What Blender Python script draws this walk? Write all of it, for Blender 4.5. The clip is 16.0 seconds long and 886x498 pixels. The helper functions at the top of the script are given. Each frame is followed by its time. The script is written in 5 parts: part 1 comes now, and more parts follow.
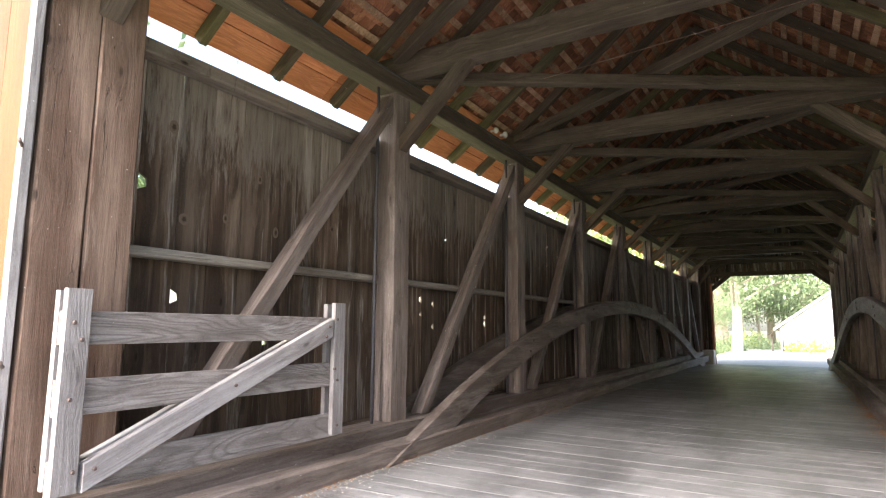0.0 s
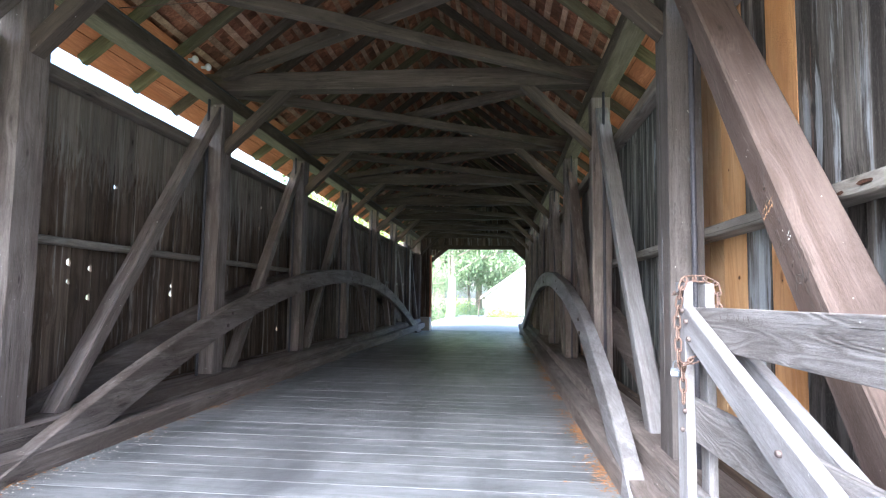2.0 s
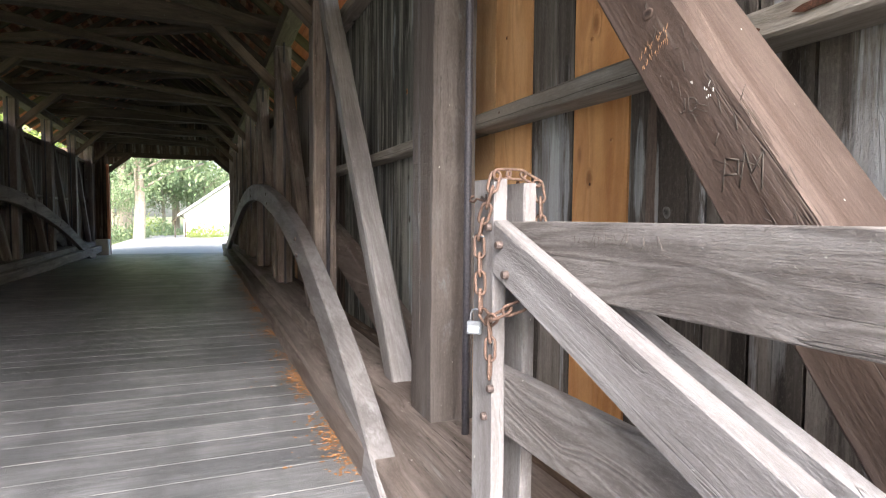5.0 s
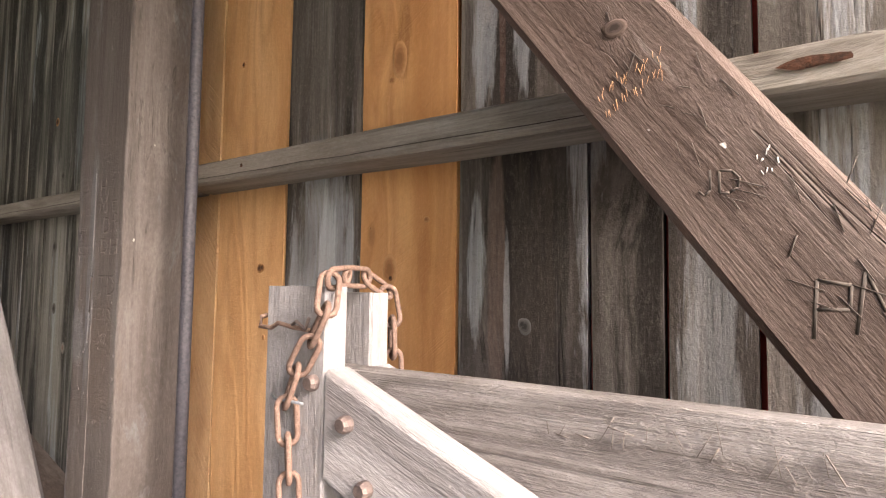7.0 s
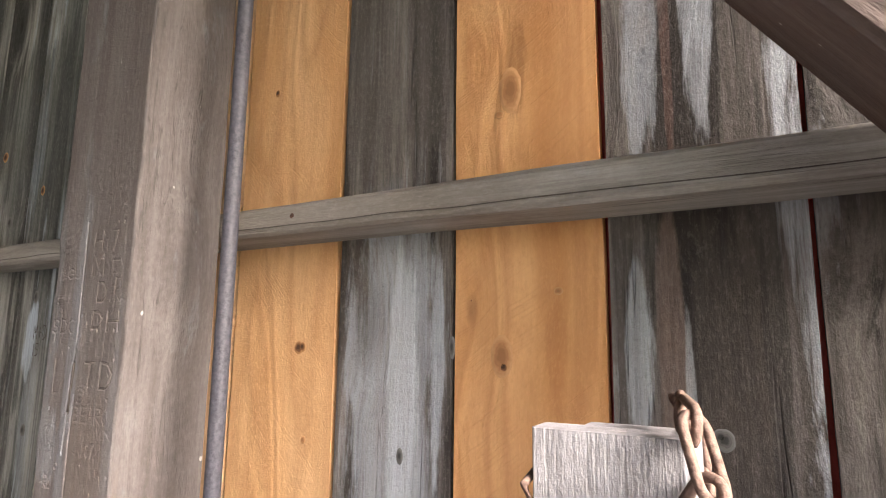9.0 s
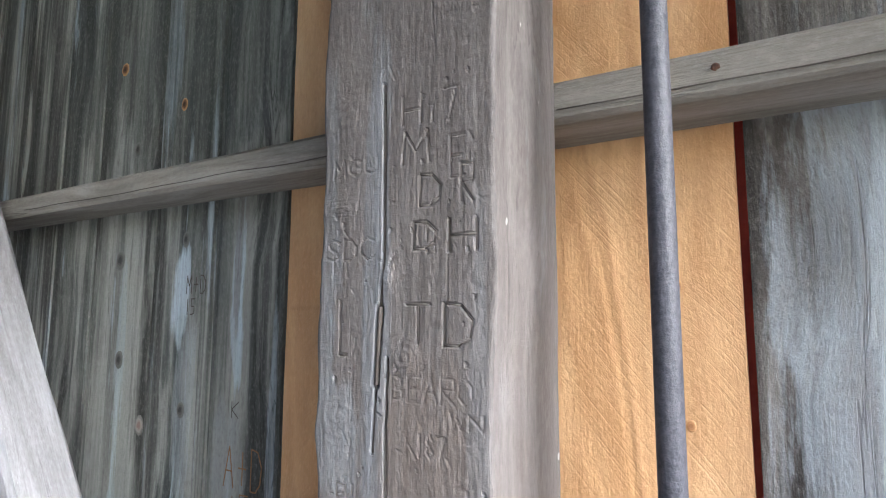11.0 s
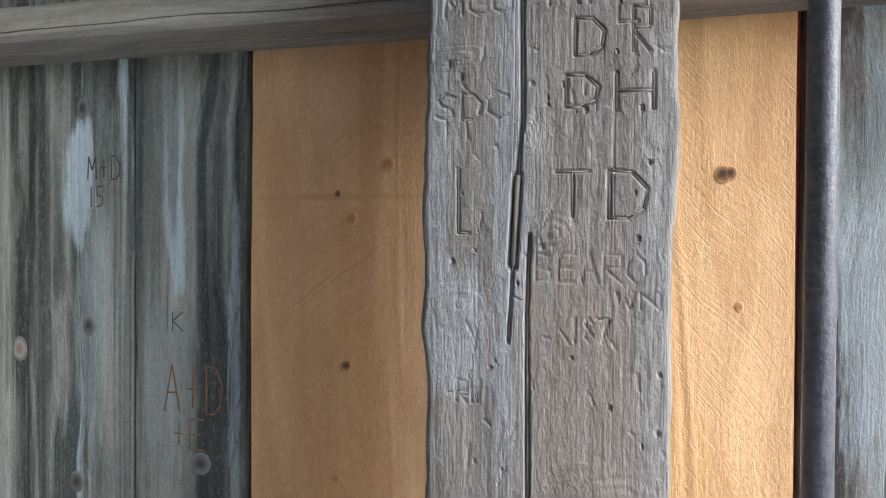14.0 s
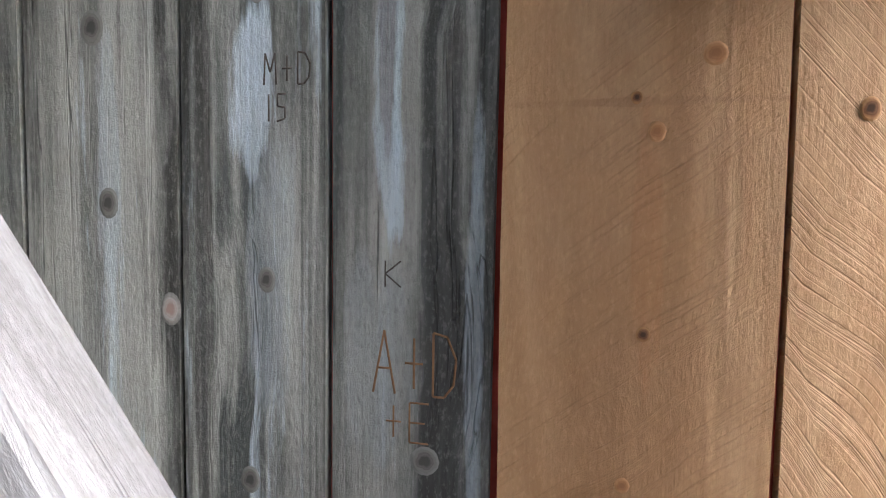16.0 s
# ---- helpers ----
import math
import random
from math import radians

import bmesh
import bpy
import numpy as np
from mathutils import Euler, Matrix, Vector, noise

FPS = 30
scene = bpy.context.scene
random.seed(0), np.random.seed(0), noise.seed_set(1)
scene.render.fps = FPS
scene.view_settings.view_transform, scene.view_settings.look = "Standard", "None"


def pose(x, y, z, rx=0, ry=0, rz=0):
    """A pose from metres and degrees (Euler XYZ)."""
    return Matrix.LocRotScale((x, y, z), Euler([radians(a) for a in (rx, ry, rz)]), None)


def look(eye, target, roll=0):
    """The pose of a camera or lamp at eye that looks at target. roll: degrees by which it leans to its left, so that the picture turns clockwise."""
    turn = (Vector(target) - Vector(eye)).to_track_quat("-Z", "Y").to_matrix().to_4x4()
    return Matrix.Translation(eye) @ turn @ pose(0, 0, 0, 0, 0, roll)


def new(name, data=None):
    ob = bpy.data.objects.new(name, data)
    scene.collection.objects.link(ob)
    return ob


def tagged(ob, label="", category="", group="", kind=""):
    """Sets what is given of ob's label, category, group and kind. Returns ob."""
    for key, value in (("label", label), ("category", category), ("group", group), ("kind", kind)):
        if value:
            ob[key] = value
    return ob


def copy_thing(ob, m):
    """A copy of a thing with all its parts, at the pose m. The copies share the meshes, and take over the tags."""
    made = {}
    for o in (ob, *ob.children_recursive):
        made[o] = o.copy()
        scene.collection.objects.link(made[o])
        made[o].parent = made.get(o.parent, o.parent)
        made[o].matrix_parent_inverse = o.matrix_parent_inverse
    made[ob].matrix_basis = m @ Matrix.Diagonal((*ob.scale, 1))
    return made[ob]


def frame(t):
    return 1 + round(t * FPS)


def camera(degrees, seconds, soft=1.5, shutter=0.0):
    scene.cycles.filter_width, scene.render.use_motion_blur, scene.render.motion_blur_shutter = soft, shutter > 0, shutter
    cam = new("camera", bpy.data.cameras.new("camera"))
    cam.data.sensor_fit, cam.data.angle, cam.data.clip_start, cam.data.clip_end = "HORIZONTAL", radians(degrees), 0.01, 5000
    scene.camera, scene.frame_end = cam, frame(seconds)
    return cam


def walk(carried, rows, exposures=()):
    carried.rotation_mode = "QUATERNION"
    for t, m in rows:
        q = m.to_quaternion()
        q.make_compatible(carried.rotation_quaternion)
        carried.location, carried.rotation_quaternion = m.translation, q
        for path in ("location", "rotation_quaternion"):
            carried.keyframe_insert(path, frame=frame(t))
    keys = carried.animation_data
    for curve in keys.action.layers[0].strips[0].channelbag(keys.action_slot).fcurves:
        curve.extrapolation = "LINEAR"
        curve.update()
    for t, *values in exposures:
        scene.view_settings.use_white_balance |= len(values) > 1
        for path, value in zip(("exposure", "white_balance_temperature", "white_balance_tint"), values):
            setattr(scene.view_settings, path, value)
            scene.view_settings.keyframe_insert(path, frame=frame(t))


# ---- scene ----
cam = camera(74.4, 16.0, 1.1)
METRES, EYE, TURN = 6.5, 1.39, 31.2
ROWS = [
    (0.0, 0.0, 0.0, 0.0, -0.05, 7.6, -0.4),
    (0.5, 0.0269, 0.0202, 0.0025, -4.92, 7.02, -0.42),
    (1.0, 0.0533, 0.0551, 0.0057, -10.6, 7.04, -0.59),
    (1.5, 0.0646, 0.0981, 0.0121, -17.68, 6.4, -0.77),
    (2.0, 0.0897, 0.1325, 0.0113, -25.6, 4.62, -0.85),
    (2.5, 0.1202, 0.16, 0.01, -33.34, 1.91, -0.91),
    (3.0, 0.138, 0.1906, 0.0047, -38.97, -0.5, -0.9),
    (5.5, 0.2531, 0.3587, 0.0097, -59.24, -3.06, -0.71),
    (6.0, 0.2886, 0.3888, 0.0177, -67.65, -1.13, -0.68),
    (6.5, 0.3097, 0.4095, 0.0215, -77.59, 0.88, -0.73),
    (7.0, 0.3236, 0.429, 0.0259, -85.67, 3.73, -0.68),
    (7.5, 0.3427, 0.4386, 0.0325, -90.94, 7.02, -0.53),
    (8.0, 0.363, 0.4441, 0.0418, -93.35, 9.39, -0.59),
    (8.5, 0.3739, 0.4661, 0.042, -93.55, 10.0, -0.63),
    (9.0, 0.3823, 0.5029, 0.0382, -92.17, 9.06, -0.62),
    (9.5, 0.4003, 0.5325, 0.0304, -89.85, 8.76, -0.56),
    (10.0, 0.4329, 0.5633, 0.0289, -88.21, 8.12, -0.5),
    (12.5, 0.5075, 0.6716, 0.0216, -101.26, 3.18, -0.23),
    (13.0, 0.5066, 0.682, 0.0267, -106.02, 2.76, -0.21),
    (13.5, 0.5045, 0.6796, 0.0226, -108.92, 1.21, -0.26),
    (14.0, 0.5078, 0.6862, 0.0155, -109.08, -0.74, -0.35),
    (14.5, 0.5116, 0.7031, 0.0112, -107.89, -2.07, -0.48),
    (15.0, 0.5282, 0.7178, 0.008, -106.74, -2.42, -0.64),
    (15.5, 0.563, 0.7313, 0.0058, -106.57, -2.79, -0.71),
    (16.0, 0.5827, 0.7431, 0.0033, -108.32, -3.61, -0.78),
]

EXPOSURES = [(0.0, 3.22, 7000, 14), (0.5, 3.27, 6600, 12), (1.5, 3.42, 5900, 10), (2.0, 3.42, 5600, 10), (2.5, 3.3, 5700, 11), (3.0, 3.08, 5700, 12), (5.5, 2.76, 6700, 12), (6.0, 3.0, 6700, 15), (7.0, 3.14, 7400, 18), (8.0, 3.34, 7400, 19), (9.0, 3.65, 6900, 15), (10.0, 3.84, 6050, 11),
             (12.5, 3.8, 5650, 2), (14.0, 3.86, 5750, 3), (15.0, 3.92, 5850, 6), (16.0, 4.03, 6000, 11)]
walk(cam, [(t, pose(0, 0, EYE, 0, 0, TURN) @ pose(METRES * x, METRES * y, METRES * z, 90 + pitch, roll, yaw)) for t, x, y, z, yaw, pitch, roll in ROWS], EXPOSURES)

# ---- world and sun ----
SUN_UP, SUN_TURN = 35.0, 189.0
world = bpy.data.worlds.new("world")
scene.world = world
world.use_nodes = True
wn = world.node_tree.nodes
sky = wn.new("ShaderNodeTexSky")
sky.sky_type = "NISHITA"
sky.sun_disc = False
sky.sun_elevation, sky.sun_rotation = radians(SUN_UP), radians(SUN_TURN)
sky.dust_density = 3.0
wn["Background"].inputs["Strength"].default_value = 0.10
world.node_tree.links.new(sky.outputs[0], wn["Background"].inputs["Color"])
sun = new("sun", bpy.data.lights.new("sun", "SUN"))
sun.data.energy, sun.data.angle, sun.data.color = 2.3, radians(40), (1.0, 0.985, 0.97)
_a, _e = radians(SUN_TURN), radians(SUN_UP)
_way = Vector((math.sin(_a) * math.cos(_e), math.cos(_a) * math.cos(_e), math.sin(_e)))
sun.matrix_world = look(_way * 50, (0, 0, 0))


# ---- materials ----
def nodes_of(name, rough=0.8, spec=0.3):
    m = bpy.data.materials.new(name)
    m.use_nodes = True
    nt = m.node_tree
    b = nt.nodes["Principled BSDF"]
    b.inputs["Roughness"].default_value = rough
    b.inputs["Specular IOR Level"].default_value = spec
    return m, nt, b


def mixc(nt, fac, a, b, mode="MIX"):
    n = nt.nodes.new("ShaderNodeMix")
    n.data_type, n.blend_type = "RGBA", mode
    for sock, v in ((n.inputs[0], fac), (n.inputs[6], a), (n.inputs[7], b)):
        if isinstance(v, (int, float)):
            sock.default_value = v
        elif isinstance(v, tuple):
            sock.default_value = (*v, 1)
        else:
            nt.links.new(v, sock)
    return n.outputs[2]


def mathn(nt, op, a, b=0.0, clamp=False):
    n = nt.nodes.new("ShaderNodeMath")
    n.operation, n.use_clamp = op, clamp
    for sock, v in ((n.inputs[0], a), (n.inputs[1], b)):
        if isinstance(v, (int, float)):
            sock.default_value = v
        else:
            nt.links.new(v, sock)
    return n.outputs[0]


def ramp(nt, fac, lo, hi, a=0.0, b=1.0):
    n = nt.nodes.new("ShaderNodeMapRange")
    n.clamp = True
    nt.links.new(fac, n.inputs[0])
    for k, v in ((1, lo), (2, hi), (3, a), (4, b)):
        n.inputs[k].default_value = v
    return n.outputs[0]


def tex(nt, coord, scale, detail=4.0, rough=0.6, dist=0.0, s=1.0):
    mp = nt.nodes.new("ShaderNodeMapping")
    mp.inputs["Scale"].default_value = scale
    nt.links.new(coord, mp.inputs[0])
    n = nt.nodes.new("ShaderNodeTexNoise")
    nt.links.new(mp.outputs[0], n.inputs[0])
    n.inputs["Scale"].default_value, n.inputs["Detail"].default_value = s, detail
    n.inputs["Roughness"].default_value, n.inputs["Distortion"].default_value = rough, dist
    return n.outputs["Fac"]


def shifted(nt, island=False):
    tc = nt.nodes.new("ShaderNodeTexCoord")
    if island:
        r = nt.nodes.new("ShaderNodeNewGeometry").outputs["Random Per Island"]
    else:
        r = nt.nodes.new("ShaderNodeObjectInfo").outputs["Random"]
    k = mathn(nt, "MULTIPLY", r, 37.0)
    add = nt.nodes.new("ShaderNodeVectorMath")
    nt.links.new(tc.outputs["Object"], add.inputs[0])
    cmb = nt.nodes.new("ShaderNodeCombineXYZ")
    for s in cmb.inputs:
        nt.links.new(k, s)
    nt.links.new(cmb.outputs[0], add.inputs[1])
    return add.outputs[0], r


def wood(name, dark, light, stain, bleach=None, bleach_at=0.62, grain=1.0, relief=0.5, rough=0.82, knots=1.0, vary=0.25, island=False, spots=0.0,
         rings=0.5, streak=0.0, bite=1.0, tracks=0.0, pale=(0.5, 8, 8), checks=0.0, saw=0.0, saw_turn=52, grit=0.5, patches=(), bands=0.0):
    """Wood whose grain runs along local x. grit: fine pits; bands: narrow light and dark weather bands; patches:
    weather stains and other ragged tints (y, z, half width, half height, colour, strength). streak: dark weather
    stains; checks: drying cracks; saw: slanting saw marks; tracks: wear that runs on over neighbours.
    """
    m, nt, b = nodes_of(name, rough)
    co, r = shifted(nt, island)
    d = None
    if knots:
        mp = nt.nodes.new("ShaderNodeMapping")
        mp.inputs["Scale"].default_value = (1.5, 3.6, 3.6)
        nt.links.new(co, mp.inputs[0])
        v = nt.nodes.new("ShaderNodeTexVoronoi")
        nt.links.new(mp.outputs[0], v.inputs[0])
        v.inputs["Scale"].default_value = 1.0
        d = v.outputs["Distance"]
        push = mathn(nt, "MULTIPLY", ramp(nt, d, 0.0, 0.42, 1.0, 0.0), 0.05)
        cmb = nt.nodes.new("ShaderNodeCombineXYZ")
        nt.links.new(push, cmb.inputs[1])
        nt.links.new(push, cmb.inputs[2])
        bent = nt.nodes.new("ShaderNodeVectorMath")
        nt.links.new(co, bent.inputs[0])
        nt.links.new(cmb.outputs[0], bent.inputs[1])
        co = bent.outputs[0]
    broad = tex(nt, co, (0.55, 6 * grain, 6 * grain), 4, 0.62, 0.5)
    fine = tex(nt, co, (1.8, 60 * grain, 60 * grain), 4, 0.65, 0.3)
    hair = tex(nt, co, (9, 230 * grain, 230 * grain), 3, 0.7, 0.4)
    mask = ramp(nt, tex(nt, co, (1.1, 2.2, 2.2), 3, 0.6), 0.38, 0.62)
    swirl = tex(nt, co, (0.42, 3.4, 3.4), 2.5, 0.42, 0.5)
    ring_line = mathn(nt, "ADD", mathn(nt, "MULTIPLY", mathn(nt, "SINE", mathn(nt, "MULTIPLY", swirl, 110.0 * grain)), 0.5), 0.5)
    col = mixc(nt, ramp(nt, broad, 0.39, 0.61), dark, light)
    if bands:
        band = tex(nt, co, (0.22, 12, 12), 5, 0.58, 0.35)
        col = mixc(nt, ramp(nt, band, 0.52, 0.60, 0.0, bands), col, tuple(c * 0.8 for c in dark))
        col = mixc(nt, ramp(nt, band, 0.40, 0.47, bands * 0.8, 0.0), col, tuple(min(1.0, c * 1.25) for c in light))
    col = mixc(nt, mathn(nt, "MULTIPLY", ramp(nt, fine, 0.42, 0.62, 0.0, 0.6 * bite), mathn(nt, "ADD", mathn(nt, "MULTIPLY", mask, 0.7), 0.3)), col, stain)
    col = mixc(nt, ramp(nt, hair, 0.50, 0.68, 0.0, 0.32 * bite), col, stain)
    col = mixc(nt, mathn(nt, "MULTIPLY", mathn(nt, "POWER", ring_line, 3.0), rings), col, mixc(nt, 0.6, col, stain))
    if bleach:
        wash = tex(nt, co, pale, 7, 0.7, 0.15)
        col = mixc(nt, ramp(nt, wash, bleach_at, bleach_at + 0.09, 0.0, 0.85), col, bleach)
    if streak:
        dk = tex(nt, co, (0.32, 5.5, 5.5), 6, 0.66, 0.2)
        col = mixc(nt, ramp(nt, dk, 0.51, 0.585, 0.0, streak), col, tuple(c * 0.55 for c in stain))
    blot = tex(nt, co, (1.6, 2.6, 2.6), 5, 0.65)
    col = mixc(nt, ramp(nt, blot, 0.48, 0.72, 0.0, 0.5), col, stain)
    height = mathn(nt, "ADD", mathn(nt, "MULTIPLY", fine, 0.8 * bite), mathn(nt, "ADD", mathn(nt, "MULTIPLY", hair, 0.6 * bite), mathn(nt, "MULTIPLY", ring_line, 0.5 * rings)))
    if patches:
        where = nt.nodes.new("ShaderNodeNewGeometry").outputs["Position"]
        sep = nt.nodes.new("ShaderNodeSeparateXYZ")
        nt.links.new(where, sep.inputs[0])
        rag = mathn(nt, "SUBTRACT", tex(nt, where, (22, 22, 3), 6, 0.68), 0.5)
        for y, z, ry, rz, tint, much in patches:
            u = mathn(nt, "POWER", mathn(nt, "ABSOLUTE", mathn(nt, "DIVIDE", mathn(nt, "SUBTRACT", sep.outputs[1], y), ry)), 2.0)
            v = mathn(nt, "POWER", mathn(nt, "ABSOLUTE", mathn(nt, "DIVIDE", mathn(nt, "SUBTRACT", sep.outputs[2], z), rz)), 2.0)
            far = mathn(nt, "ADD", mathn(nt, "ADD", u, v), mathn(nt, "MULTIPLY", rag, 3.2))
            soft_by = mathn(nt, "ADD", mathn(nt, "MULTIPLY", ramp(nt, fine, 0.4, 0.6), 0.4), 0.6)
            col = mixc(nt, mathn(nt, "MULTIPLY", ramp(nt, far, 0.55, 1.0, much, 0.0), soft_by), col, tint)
    if grit:
        pit = tex(nt, co, (55, 130, 130), 5, 0.72)
        col = mixc(nt, ramp(nt, pit, 0.52, 0.70, 0.0, 0.4 * grit), col, stain)
        col = mixc(nt, ramp(nt, pit, 0.36, 0.48, 0.22 * grit, 0.0), col, tuple(min(1.0, c * 1.35) for c in light))
        height = mathn(nt, "SUBTRACT", height, mathn(nt, "MULTIPLY", pit, 0.9 * grit))
    if checks:
        ck = tex(nt, co, (0.7, 26, 26), 3, 0.55, 0.25)
        line = ramp(nt, mathn(nt, "ABSOLUTE", mathn(nt, "SUBTRACT", ck, 0.62)), 0.0, 0.016, checks, 0.0)
        line = mathn(nt, "MULTIPLY", line, mask)
        col = mixc(nt, line, col, tuple(c * 0.4 for c in stain))
        height = mathn(nt, "SUBTRACT", height, mathn(nt, "MULTIPLY", line, 1.2))
    if saw:
        tilt = nt.nodes.new("ShaderNodeMapping")
        tilt.inputs["Rotation"].default_value = (0, 0, radians(saw_turn))
        nt.links.new(co, tilt.inputs[0])
        kerf = tex(nt, tilt.outputs[0], (3, 190, 3), 3, 0.6, 0.03)
        where_cut = ramp(nt, tex(nt, co, (2.5, 4, 4), 3, 0.6), 0.40, 0.62, 0.15, 1.0)
        kerf = mathn(nt, "MULTIPLY", ramp(nt, kerf, 0.52, 0.70), where_cut)
        height = mathn(nt, "SUBTRACT", height, mathn(nt, "MULTIPLY", kerf, saw))
        col = mixc(nt, mathn(nt, "MULTIPLY", kerf, 0.45 * saw), col, stain)
    if knots:
        dd = mathn(nt, "ADD", d, mathn(nt, "MULTIPLY", mathn(nt, "SUBTRACT", fine, 0.5), 0.05))
        eye = ramp(nt, dd, 0.03, 0.075, 0.9 * knots, 0.0)
        col = mixc(nt, ramp(nt, dd, 0.07, 0.26, 0.45 * knots, 0.0), col, stain)
        col = mixc(nt, eye, col, tuple(c * 0.45 for c in stain))
        height = mathn(nt, "SUBTRACT", height, mathn(nt, "MULTIPLY", eye, 0.6))
    if tracks:
        where = nt.nodes.new("ShaderNodeNewGeometry").outputs["Position"]
        worn = tex(nt, where, (1.3, 0.3, 1), 7, 0.68)
        patch = tex(nt, where, (1.2, 0.8, 1), 7, 0.68)
        col = mixc(nt, ramp(nt, worn, 0.46, 0.66, 0.0, tracks), col, stain)
        col = mixc(nt, ramp(nt, patch, 0.55, 0.75, 0.0, tracks * 0.7), col, tuple(c * 1.2 for c in light))
    if spots:
        sp = tex(nt, co, (30, 45, 45), 2, 0.5)
        col = mixc(nt, ramp(nt, sp, 0.75, 0.78, 0.0, spots), col, (0.75, 0.74, 0.70))
    hs = nt.nodes.new("ShaderNodeHueSaturation")
    nt.links.new(mathn(nt, "ADD", mathn(nt, "MULTIPLY", r, 2 * vary), 1 - vary), hs.inputs["Value"])
    nt.links.new(col, hs.inputs["Color"])
    nt.links.new(hs.outputs[0], b.inputs["Base Color"])
    bp = nt.nodes.new("ShaderNodeBump")
    bp.inputs["Strength"].default_value, bp.inputs["Distance"].default_value = relief, 0.008
    nt.links.new(height, bp.inputs["Height"])
    nt.links.new(bp.outputs[0], b.inputs["Normal"])
    return m


def plain(name, a, b2, scale=20.0, rough=0.7, metal=0.0, relief=0.2):
    m, nt, b = nodes_of(name, rough)
    b.inputs["Metallic"].default_value = metal
    co, r = shifted(nt)
    n = tex(nt, co, (scale, scale, scale), 5, 0.65)
    n2 = tex(nt, co, (scale * 0.15,) * 3, 3, 0.6)
    col = mixc(nt, ramp(nt, n, 0.35, 0.65), a, b2)
    col = mixc(nt, ramp(nt, n2, 0.4, 0.7, 0.0, 0.5), col, b2)
    nt.links.new(col, b.inputs["Base Color"])
    bp = nt.nodes.new("ShaderNodeBump")
    bp.inputs["Strength"].default_value, bp.inputs["Distance"].default_value = relief, 0.01
    nt.links.new(n, bp.inputs["Height"])
    nt.links.new(bp.outputs[0], b.inputs["Normal"])
    return m


TIMBER = wood("aged_timber", (0.142, 0.115, 0.103), (0.265, 0.23, 0.216), (0.07, 0.054, 0.047), (0.38, 0.37, 0.365), 0.64, 0.7, 0.8, 0.75, 0.7, 0.14, spots=0.8, rings=0.25, bands=0.35, bite=0.9, checks=1.0, grit=0.7)
CARVED = wood("worn_post_timber", (0.080, 0.068, 0.064), (0.143, 0.127, 0.123), (0.046, 0.038, 0.036), (0.175, 0.182, 0.20), 0.57, 1.3, 0.5, 0.66, 0.4, 0.02, spots=0.4, bands=0.2, rings=0.1, bite=0.55, pale=(1.2, 5, 5), checks=0.5, grit=1.0,
              patches=((5.60, 1.60, 0.03, 0.5, (0.17, 0.18, 0.20), 0.6), (5.67, 1.37, 0.06, 0.10, (0.16, 0.17, 0.185), 0.6), (5.50, 1.30, 0.10, 0.22, (0.115, 0.088, 0.074), 0.6), (5.70, 1.75, 0.03, 0.3, (0.135, 0.14, 0.15), 0.5), (5.42, 1.45, 0.02, 0.3, (0.17, 0.165, 0.17), 0.5)))
BROWN = wood("brown_brace_timber", (0.081, 0.056, 0.047), (0.146, 0.110, 0.097), (0.042, 0.027, 0.022), (0.26, 0.225, 0.205), 0.62, 1.4, 0.55, 0.66, 0.6, 0.05, spots=0.7, rings=0.3, bite=0.6, checks=0.6, grit=0.7)
REDBROWN = wood("red_brown_portal_timber", (0.126, 0.079, 0.060), (0.234, 0.166, 0.132), (0.05, 0.03, 0.022), (0.27, 0.215, 0.185), 0.62, 0.8, 0.7, 0.78, 0.8, 0.06, spots=0.6, rings=0.25, bite=0.7, checks=1.0, grit=0.6)
ROOFWOOD = wood("roof_timber", (0.072, 0.055, 0.042), (0.128, 0.103, 0.081), (0.032, 0.024, 0.019), None, 0.66, 0.7, 0.5, 0.85, 0.5, 0.15, spots=0.5, rings=0.3, checks=0.7)
GREEN = wood("mossy_rafter_wood", (0.095, 0.087, 0.05), (0.17, 0.155, 0.095), (0.055, 0.048, 0.028), None, 0.66, 0.7, 0.4, 0.85, 0.4, 0.15)
